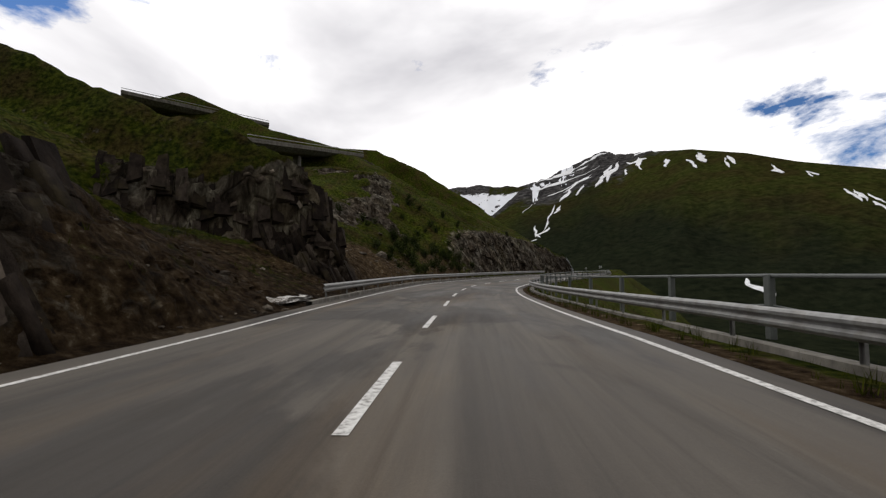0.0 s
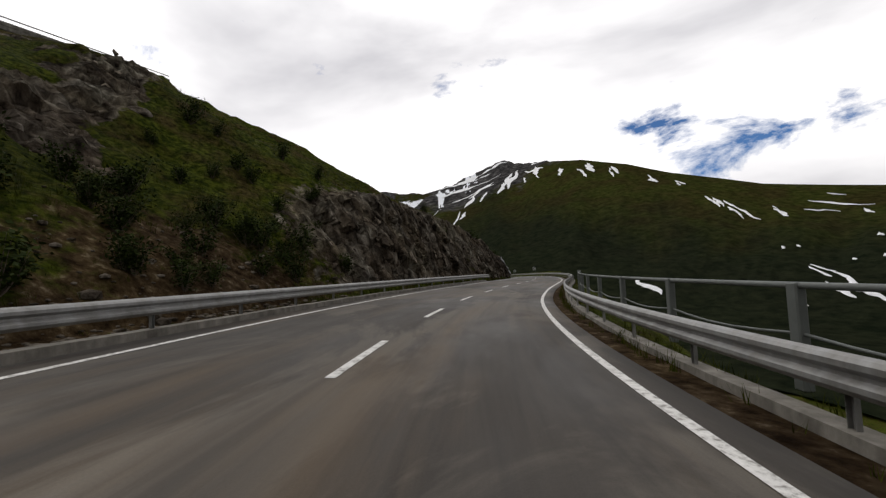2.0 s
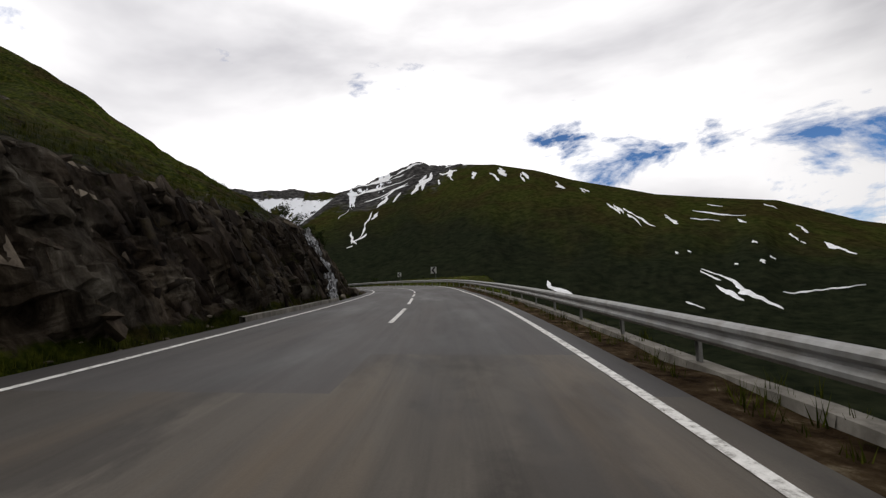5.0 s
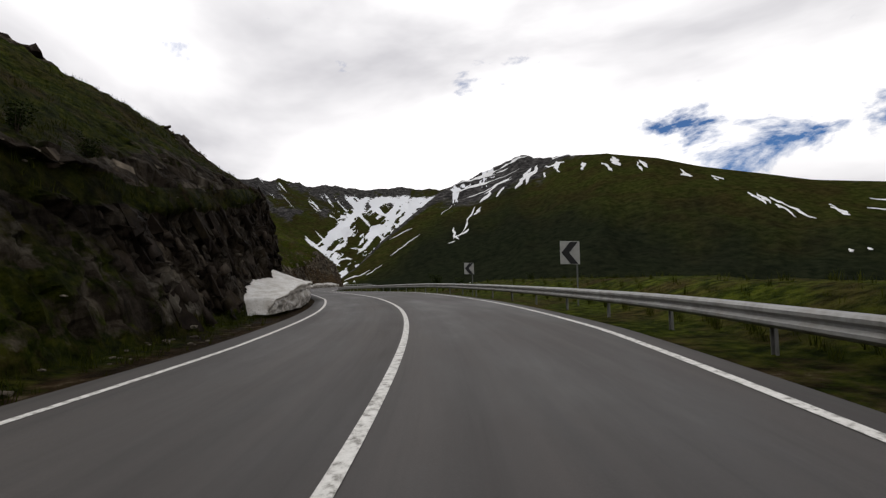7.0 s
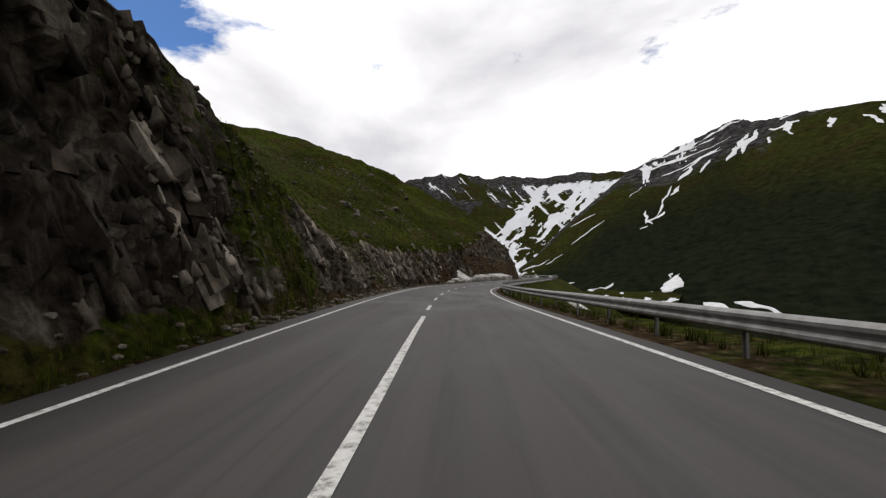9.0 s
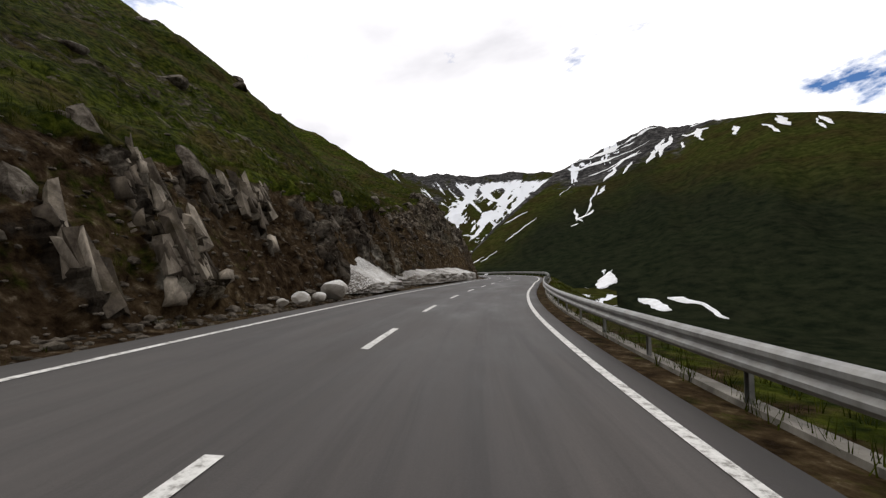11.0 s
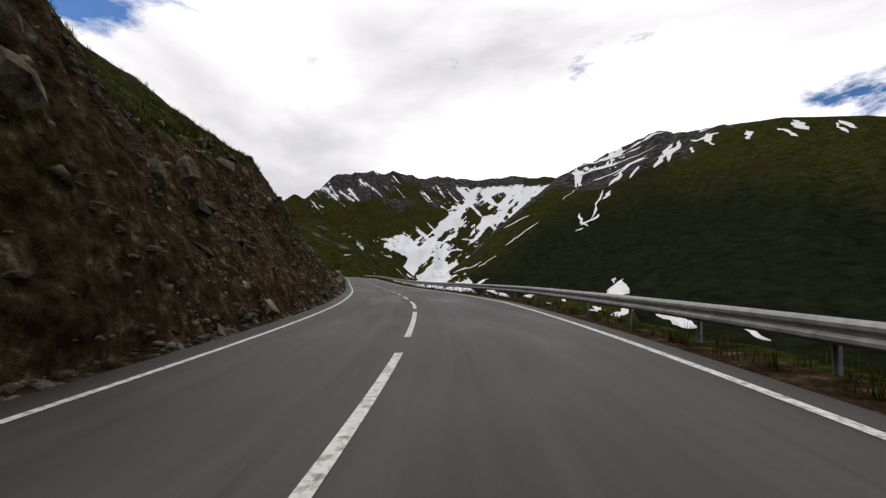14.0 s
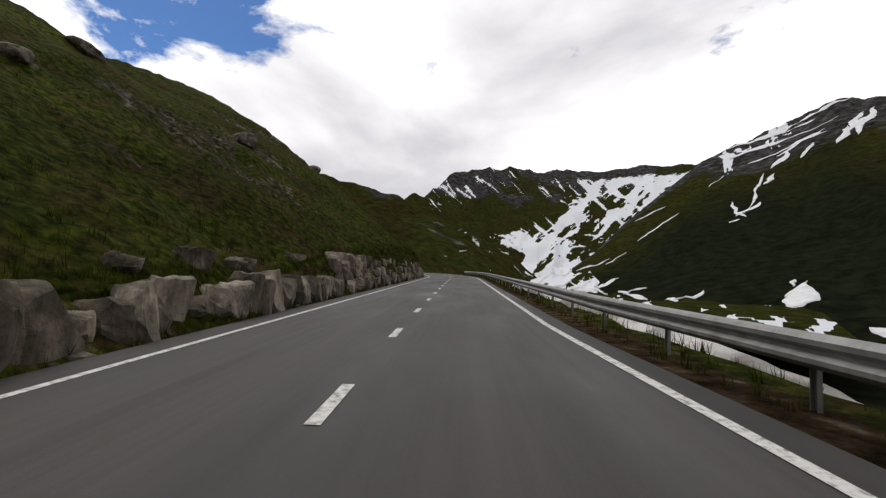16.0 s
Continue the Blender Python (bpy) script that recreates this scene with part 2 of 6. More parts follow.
def paint_build(n, l, b):
    w = noise_node(n, l, 9, 8, 0.7)
    l.new(ramp(n, l, w, (0.36, (0.22, 0.21, 0.19)), (0.5, (0.62, 0.61, 0.58)), (0.7, (0.78, 0.77, 0.74))), b.inputs["Base Color"])
    bump(n, l, b, w, 0.2, 0.004)


M_PAINT = material("road_paint", paint_build, 0.7, 0.3)


def steel_build(n, l, b):
    w = noise_node(n, l, 3, 8, 0.65)
    st = noise_node(n, l, 1.2, 6, 0.6, stretch=(3, 3, 0.3))
    c = ramp(n, l, w, (0.3, (0.21, 0.21, 0.205)), (0.7, (0.38, 0.38, 0.37)))
    c = mixc(n, l, 0.6, c, ramp(n, l, st, (0.35, (0.62, 0.58, 0.52)), (0.6, (1, 1, 1))), "MULTIPLY")
    l.new(c, b.inputs["Base Color"])
    l.new(ramp(n, l, w, (0.3, (0.42, 0.42, 0.42)), (0.7, (0.68, 0.68, 0.68))), b.inputs["Roughness"])


M_STEEL = material("galvanised_steel", steel_build, 0.55, 0.5, 0.55)


def concrete_build(n, l, b):
    w = noise_node(n, l, 2.2, 8, 0.65)
    st = noise_node(n, l, 0.9, 6, 0.6, stretch=(2.5, 2.5, 0.25))
    c = ramp(n, l, w, (0.3, (0.12, 0.11, 0.093)), (0.7, (0.28, 0.26, 0.225)))
    c = mixc(n, l, 0.7, c, ramp(n, l, st, (0.38, (0.45, 0.44, 0.42)), (0.6, (1, 1, 1))), "MULTIPLY")
    l.new(c, b.inputs["Base Color"])
    bump(n, l, b, noise_node(n, l, 18, 6, 0.7), 0.4, 0.02)


M_CONC = material("weathered_concrete", concrete_build, 0.9, 0.25)


def snow_build(dirt):
    def f(n, l, b):
        w = noise_node(n, l, 1.6, 9, 0.7)
        s = noise_node(n, l, 9.0, 8, 0.75)
        c = ramp(n, l, w, (0.35, (0.56, 0.54, 0.50)), (0.6, (0.82, 0.82, 0.81)))
        c = mixc(n, l, ramp(n, l, s, (0.60 - dirt * .4, (0, 0, 0)), (0.68 - dirt * .4, (1, 1, 1))), c, (0.20, 0.165, 0.12))
        # steep faces take a darker, browner tint than flat tops
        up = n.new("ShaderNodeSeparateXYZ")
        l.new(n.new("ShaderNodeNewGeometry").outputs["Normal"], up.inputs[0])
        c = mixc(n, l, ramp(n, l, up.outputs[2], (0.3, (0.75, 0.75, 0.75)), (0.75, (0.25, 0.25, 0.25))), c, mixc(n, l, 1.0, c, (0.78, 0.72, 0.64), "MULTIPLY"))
        if dirt > .05:
            # gravel spread over parts of the bank
            g = n.new("ShaderNodeMath"); g.operation = "MULTIPLY"
            l.new(ramp(n, l, noise_node(n, l, 0.22, 4, 0.5), (0.40, (0.12, 0.12, 0.12)), (0.56, (1, 1, 1))), g.inputs[0])
            l.new(ramp(n, l, noise_node(n, l, 8.0, 7, 0.72, stretch=(1, 1, 1.8)), (0.44, (0, 0, 0)), (0.52, (1, 1, 1))), g.inputs[1])
            c = mixc(n, l, g.outputs[0], c, (0.085, 0.068, 0.050))
        soot = n.new("ShaderNodeMath"); soot.operation = "MULTIPLY"
        l.new(attribute(n, "soot"), soot.inputs[0])
        l.new(ramp(n, l, noise_node(n, l, 4.0, 8, 0.7), (0.38, (0.15, 0.15, 0.15)), (0.56, (1, 1, 1))), soot.inputs[1])
        c = mixc(n, l, soot.outputs[0], c, (0.085, 0.072, 0.058))
        l.new(c, b.inputs["Base Color"])
        bump(n, l, b, s, 0.8, 0.06)
    return f


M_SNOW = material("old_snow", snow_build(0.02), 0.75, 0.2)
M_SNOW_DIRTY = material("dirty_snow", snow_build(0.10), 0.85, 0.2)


def plain_snow(n, l, b):
    w = noise_node(n, l, 0.08, 7, 0.6)
    l.new(ramp(n, l, w, (0.3, (0.66, 0.66, 0.66)), (0.6, (0.84, 0.85, 0.87))), b.inputs["Base Color"])


M_SNOW_FAR = material("snowfield", plain_snow, 0.8, 0.15)


def stone_build(n, l, b):
    w = noise_node(n, l, 1.5, 10, 0.72)
    oi = n.new("ShaderNodeObjectInfo")
    c = ramp(n, l, w, (0.36, (0.040, 0.032, 0.024)), (0.48, (0.130, 0.110, 0.087)), (0.64, (0.35, 0.315, 0.265)))
    c = mixc(n, l, 0.6, c, ramp(n, l, oi.outputs["Random"], (0.0, (0.5, 0.45, 0.38)), (1.0, (1.0, 1.0, 1.0))), "MULTIPLY")
    moss = ramp(n, l, noise_node(n, l, 0.9, 6, 0.65), (0.56, (0, 0, 0)), (0.68, (0.8, 0.8, 0.8)))
    c = mixc(n, l, moss, c, (0.050, 0.042, 0.026))
    l.new(c, b.inputs["Base Color"])
    bump(n, l, b, noise_node(n, l, 5, 10, 0.75), 1.0, 0.12)


M_STONE = material("schist_stone", stone_build, 0.9, 0.08)


def shard_build(c0, c1, c2):
    """Broken rock: each piece has its own tone, with grain and streaks."""
    def f(n, l, b):
        g = n.new("ShaderNodeNewGeometry")
        pick = n.new("ShaderNodeMath"); pick.operation = "ADD"
        l.new(g.outputs["Random Per Island"], pick.inputs[0])
        l.new(n.new("ShaderNodeObjectInfo").outputs["Random"], pick.inputs[1])
        wrap = n.new("ShaderNodeMath"); wrap.operation = "FRACT"
        l.new(pick.outputs[0], wrap.inputs[0])
        c = ramp(n, l, wrap.outputs[0], (0.0, c0), (0.55, c1), (1.0, c2))
        w = noise_node(n, l, 2.4, 9, 0.7, stretch=(1.0, 1.0, 0.45))
        c = mixc(n, l, 0.9, c, ramp(n, l, w, (0.36, (0.30, 0.28, 0.26)), (0.52, (0.85, 0.83, 0.80)), (0.66, (1.5, 1.48, 1.42))), "MULTIPLY")
        moss = ramp(n, l, noise_node(n, l, 0.7, 7, 0.65), (0.54, (0, 0, 0)), (0.66, (0.75, 0.75, 0.75)))
        c = mixc(n, l, moss, c, (0.038, 0.030, 0.015))
        l.new(c, b.inputs["Base Color"])
        bump(n, l, b, noise_node(n, l, 7, 9, 0.72), 0.9, 0.05)
    return f


M_SHARD = material("split_schist", shard_build((0.038, 0.029, 0.021), (0.096, 0.077, 0.059), (0.28, 0.24, 0.19)), 0.9, 0.08)
M_RIB = material("pale_split_schist", shard_build((0.065, 0.053, 0.040), (0.150, 0.126, 0.100), (0.38, 0.335, 0.275)), 0.9, 0.08)
# damp schist, its tones deepened further to paint shade into the rock
M_SHARD_WET_SHADE = material("wet_shaded_schist", shard_build((0.012, 0.0088, 0.0070), (0.023, 0.0172, 0.0132), (0.072, 0.058, 0.046)), 0.85, 0.05)


def leaf_build(c0, c1):
    def f(n, l, b):
        g = n.new("ShaderNodeNewGeometry")
        l.new(ramp(n, l, g.outputs["Random Per Island"], (0.0, c0), (1.0, c1)), b.inputs["Base Color"])
    return f


M_GRASS = material("grass_blades", leaf_build((0.020, 0.028, 0.0035), (0.060, 0.066, 0.0090)), 0.9, 0.0)
M_LEAF = material("shrub_leaves", leaf_build((0.010, 0.018, 0.0035), (0.036, 0.050, 0.010)), 0.85, 0.05)
M_TWIG = material("shrub_wood", lambda n, l, b: l.new(ramp(n, l, noise_node(n, l, 12), (0.3, (0.05, 0.04, 0.03)), (0.7, (0.13, 0.10, 0.075))), b.inputs["Base Color"]), 0.9)


def colour(name, c, rough=0.5, var=0.8):
    def f(n, l, b):
        w = noise_node(n, l, 6, 7, 0.6)
        l.new(ramp(n, l, w, (0.3, tuple(x * var for x in c)), (0.7, c)), b.inputs["Base Color"])
    return material(name, f, rough, 0.4)


M_WHITE = colour("sign_white", (0.55, 0.55, 0.53))
M_BLACK = colour("sign_black", (0.02, 0.02, 0.022))
M_RUST = colour("rusty_pipe", (0.10, 0.075, 0.055), 0.8, 0.5)


def water_build(n, l, b):
    w = noise_node(n, l, 3.5, 8, 0.75, stretch=(2.2, 2.2, 0.5))
    l.new(ramp(n, l, w, (0.35, (0.10, 0.10, 0.10)), (0.55, (0.45, 0.46, 0.48)), (0.72, (0.85, 0.87, 0.9))), b.inputs["Base Color"])
    l.new(ramp(n, l, noise_node(n, l, 2.4, 8, 0.75, stretch=(2.4, 2.4, 0.7)), (0.44, (0, 0, 0)), (0.56, (1, 1, 1))), b.inputs["Alpha"])
    bump(n, l, b, w, 0.8, 0.08)


M_WATER = material("falling_water", water_build, 0.35, 0.5)


# ---------------------------------------------------------------- numeric helpers
def tab(s, *pairs):
    return np.interp(s, [p[0] for p in pairs], [p[1] for p in pairs])


def smooth(a, b, x):
    t = np.clip((x - a) / (b - a), 0, 1)
    return t * t * (3 - 2 * t)


def hash3(i, j, k, seed):
    h = (i.astype(np.int64) * 374761393 + j.astype(np.int64) * 668265263 + k.astype(np.int64) * 2147483647 + seed * 974634777) & 0xFFFFFFFF
    h = ((h ^ (h >> 13)) * 1274126177) & 0xFFFFFFFF
    h = ((h ^ (h >> 16)) * 2246822519) & 0xFFFFFFFF
    return ((h ^ (h >> 15)) & 0xFFFFFF) / float(0x1000000)


def vnoise(x, y, z, seed=0):
    """Smooth value noise, -1 to 1."""
    xi, yi, zi = np.floor(x), np.floor(y), np.floor(z)
    u, v, w = x - xi, y - yi, z - zi
    u, v, w = u * u * (3 - 2 * u), v * v * (3 - 2 * v), w * w * (3 - 2 * w)
    out = 0
    for a in (0, 1):
        for b in (0, 1):
            for c in (0, 1):
                f = (u if a else 1 - u) * (v if b else 1 - v) * (w if c else 1 - w)
                out = out + f * hash3(xi + a, yi + b, zi + c, seed)
    return out * 2 - 1


def fbm(x, y, z, octaves=4, seed=0, gain=0.5):
    out, amp, f = 0, 1.0, 1.0
    for o in range(octaves):
        out = out + amp * vnoise(x * f, y * f, z * f, seed + o * 17)
        amp, f = amp * gain, f * 2.03
    return out


def ridged(x, y, z, octaves=4, seed=0):
    out, amp, f = 0, 1.0, 1.0
    for o in range(octaves):
        out = out + amp * (1 - 2 * np.abs(vnoise(x * f, y * f, z * f, seed + o * 31)))
        amp, f = amp * 0.5, f * 2.1
    return out


def blocks(x, y, z, seed=0):
    """Angular blocks: each cell has its own height and tilt."""
    xi, yi, zi = np.floor(x), np.floor(y), np.floor(z)
    best = np.full(x.shape, 1e9)
    second = np.full(x.shape, 1e9)
    val = np.zeros(x.shape)
    for a in (-1, 0, 1):
        for b in (-1, 0, 1):
            for c in (-1, 0, 1):
                i, j, k = xi + a, yi + b, zi + c
                dx = x - i - hash3(i, j, k, seed)
                dy = y - j - hash3(i, j, k, seed + 1)
                dz = z - k - hash3(i, j, k, seed + 2)
                d = dx * dx + dy * dy + dz * dz
                h = hash3(i, j, k, seed + 3) * 2 - 1
                tx, tz = hash3(i, j, k, seed + 4) - 0.5, hash3(i, j, k, seed + 5) - 0.5
                v = 0.6 * h + 1.5 * tx * dx + 1.5 * tz * dz
                near = d < best
                second = np.where(near, best, np.minimum(second, d))
                val = np.where(near, v, val)
                best = np.where(near, d, best)
    return val, np.sqrt(second) - np.sqrt(best)


def sheet(name, co, mat, rows, cols, attrs=None, uv=None, flat=False):
    """A grid of rows x cols vertices as a mesh object."""
    me = bpy.data.meshes.new(name)
    idx = np.arange(rows * cols).reshape(rows, cols)
    f = np.stack([idx[:-1, :-1], idx[:-1, 1:], idx[1:, 1:], idx[1:, :-1]], -1).reshape(-1, 4)
    me.vertices.add(rows * cols)
    me.vertices.foreach_set("co", np.asarray(co, np.float32).reshape(-1))
    me.loops.add(f.size)
    me.loops.foreach_set("vertex_index", f.reshape(-1).astype(np.int32))
    me.polygons.add(len(f))
    me.polygons.foreach_set("loop_start", np.arange(0, f.size, 4, dtype=np.int32))
    me.polygons.foreach_set("loop_total", np.full(len(f), 4, np.int32))
    for k, v in (attrs or {}).items():
        at = me.attributes.new(k, "FLOAT", "POINT")
        at.data.foreach_set("value", np.asarray(v, np.float32).reshape(-1))
    if uv is not None:
        lay = me.uv_layers.new(name="uv")
        lay.data.foreach_set("uv", np.asarray(uv, np.float32).reshape(-1, 2)[f.reshape(-1)].reshape(-1))
    me.update(calc_edges=True)
    me.polygons.foreach_set("use_smooth", np.full(len(f), not flat))
    me.materials.append(mat)
    return new(name, me)


def mesh_of(name, verts, faces, mat, flat=True):
    me = bpy.data.meshes.new(name)
    me.from_pydata([tuple(v) for v in verts], [], [tuple(f) for f in faces])
    me.materials.append(mat)
    if not flat:
        me.polygons.foreach_set("use_smooth", np.ones(len(me.polygons), bool))
    me.update()
    return me


def part(name, data, parent, label=""):
    """One mesh as a part of a thing."""
    ob = new(name, data)
    ob.parent = parent
    return tagged(ob, label) if label else ob


def thing(name, label, category, at=(0, 0, 0), group="", kind=""):
    ob = new(name)
    ob.location = at
    ob.empty_display_size = 0.3
    return tagged(ob, label, category, group, kind)


# ---------------------------------------------------------------- the line of the road
ALIGN_X = (-1.51, -0.92, -0.34, 0.28, 1.30, 3.25, 6.66, 11.71, 18.11, 25.17, 31.96, 38.12, 43.62, 48.36, 51.78, 53.10, 52.15, 49.90, 47.09, 44.35, 42.26, 41.19, 41.30, 42.56, 44.61, 46.64, 47.67, 47.35, 45.56, 42.49, 38.68, 34.48)
ALIGN_Y = (-35.97, -21.98, -7.99, 5.99, 19.95, 33.81, 47.38, 60.43, 72.88, 84.97, 97.21, 109.78, 122.65, 135.82, 149.39, 163.31, 177.27, 191.08, 204.80, 218.53, 232.37, 246.32, 260.32, 274.26, 288.11, 301.96, 315.91, 329.90, 343.78, 357.44, 370.91, 384.26)
ALIGN_Z = (0.00, 0.00, 0.00, 0.01, 0.05, 0.14, 0.27, 0.47, 0.70, 0.93, 1.14, 1.32, 1.49, 1.63, 1.75, 1.80, 1.78, 1.68, 1.50, 1.27, 1.02, 0.78, 0.59, 0.48, 0.42, 0.40, 0.36, 0.29, 0.16, -0.00, -0.20, -0.26)


def cubic(values, n):
    """Values at n even steps by a smooth curve through the knots."""
    p = np.concatenate([[2 * values[0] - values[1]], values, [2 * values[-1] - values[-2]]])
    u = np.linspace(0, len(values) - 1, n)
    i = np.clip(u.astype(int), 0, len(values) - 2)
    t = u - i
    a, b, c, d = p[i], p[i + 1], p[i + 2], p[i + 3]
    return 0.5 * (2 * b + (c - a) * t + (2 * a - 5 * b + 4 * c - d) * t ** 2 + (3 * b - a - 3 * c + d) * t ** 3)


LX, LY, LZ = (cubic(np.array(v), 1800) for v in (ALIGN_X, ALIGN_Y, ALIGN_Z))
# the road goes on round the next bend
turn = math.atan2(LY[-1] - LY[-6], LX[-1] - LX[-6])
ext = [(LX[-1], LY[-1])]
for k in range(410):
    turn += radians(0.5) if 46 < k < 111 else 0
    ext.append((ext[-1][0] + math.cos(turn), ext[-1][1] + math.sin(turn)))
ext = np.array(ext[1:])
LX, LY, LZ = np.r_[LX, ext[:, 0]], np.r_[LY, ext[:, 1]], np.r_[LZ, np.full(410, LZ[-1])]
LS = np.concatenate([[0], np.cumsum(np.hypot(np.diff(LX), np.diff(LY)))]) - 36.0
LH = np.unwrap(np.arctan2(np.gradient(LY), np.gradient(LX)))
S_END = float(LS[-1])


def bank(s):
    return tab(s, (-40, 0), (10, 0), (40, -.055), (88, -.06), (125, -.03), (145, 0), (165, .025), (195, .03), (225, -.02), (252, -.05), (308, -.035), (333, .02), (360, .02), (398, 0), (700, 0))


def left(s):
    return tab(s, (0, -5.7), (38, -5.9), (86, -5.6), (143, -5.4), (166, -4.5), (190, -4.1), (250, -5.3), (307, -5.0), (333, -4.4), (398, -4.6), (600, -4.7))


def centre(s):
    return tab(s, (0, -1.05), (18, -1.05), (41, -1.9), (88, -1.9), (140, -1.8), (158, -.9), (188, -.55), (220, -1.2), (253, -1.8), (306, -2.1), (332, -1.1), (358, -.7), (400, -1.4), (430, -1.5), (700, -1.5))


def right(s):
    return tab(s, (0, 3.9), (10, 3.7), (20, 3.3), (42, 2.1), (88, 1.85), (145, 2.4), (166, 3.85), (189, 4.3), (220, 3.2), (255, 2.0), (308, 2.0), (333, 3.5), (358, 3.9), (400, 2.15), (700, 2.0))


def at_line(s):
    s = np.asarray(s, float)
    return np.interp(s, LS, LX), np.interp(s, LS, LY), np.interp(s, LS, LZ), np.interp(s, LS, LH)


def place(s, o, dz=0.0):
    """World place at s metres along the line, o to its right, dz over the road's plane."""
    x, y, z, h = at_line(s)
    return np.stack(np.broadcast_arrays(x + np.sin(h) * o, y - np.cos(h) * o, z + bank(s) * np.clip(o, -9, 9) + dz), -1)


# ---------------------------------------------------------------- road
def ribbon(name, s0, s1, step, offs, heights, mat):
    s = np.arange(s0, s1 + step * 0.5, step)
    S, K = np.meshgrid(s, np.arange(len(offs)), indexing="ij")
    O = np.stack([np.broadcast_to(f(s), s.shape) for f in offs], 1)
    H = np.array(heights)[K]
    co = place(S, O, H)
    return sheet(name, co, mat, len(s), len(offs), uv=np.stack([S, O], -1))


road_profile = [lambda s: left(s) - 0.75, lambda s: left(s) - 0.72, left, centre, right, lambda s: right(s) + 0.55, lambda s: right(s) + 0.58]
for nm, a, b, m in (("road", -36, 116, M_ASPH_OLD), ("road", 116, S_END - 2, M_ASPH_NEW)):
    rd = ribbon(nm, a, b, 1.0, road_profile, (-0.25, 0, 0, 0, 0, 0, -0.25), m)
    tagged(rd, "worn grey-brown asphalt mountain road with damp stains" if a < 0 else "dark grey asphalt mountain road with tyre tracks", "road", kind="structure")
seam = ribbon("road_patch", 113.5, 118.5, 0.5, [lambda s: centre(s) + 0.3, lambda s: right(s) - 0.1], (0.006, 0.006), M_ASPH_OLD)
tagged(seam, "pale asphalt repair across one lane", "road", kind="structure")


def stripe(name, s0, s1, f, w, step=1.0):
    return ribbon(name, s0, s1, step, [lambda s: f(s) - w / 2, lambda s: f(s) + w / 2], (0.008, 0.008), M_PAINT)


tagged(stripe("edge_line", -36, S_END - 3, left, 0.13), "white painted edge line, worn, along the hill side", "road marking", kind="structure")
tagged(stripe("edge_line", -36, S_END - 3, right, 0.16), "white painted edge line, worn, along the guardrail side", "road marking", kind="structure")
dashes = thing("centre_line", "broken white painted centre line on the asphalt", "road marking", kind="structure")


def dash(a, b):
    ob = stripe("dash", a, b, centre, 0.15, (b - a) / max(2, int((b - a) / 0.7)))
    ob.parent = dashes


# long dashes, a solid stretch in the bend, then short ones
for k in range(-6, 14):
    a = float(np.interp(k, (-6, 0, 4, 10, 14), (-33, 11.1, 39.4, 85.6, 116)))
    dash(a, a + 3.1)
for a, b in ((123.5, 129), (132, 137.8), (140.1, 144.6), (146.9, 152), (154, 218)):
    dash(a, b)
for k in range(-4, 10):
    a = 249.5 + 7.2 * k
    dash(a, a + 2.8)
for a, b in ((321.5, 325), (330.0, 332.8), (334.2, 344.6), (346.6, 353.5), (355.2, 360.4), (362.6, 366), (368.4, 371.4), (373.6, 375.6)):
    dash(a, b)
for k in range(30):
    dash(378.4 + 4.75 * k, 379.7 + 4.75 * k)


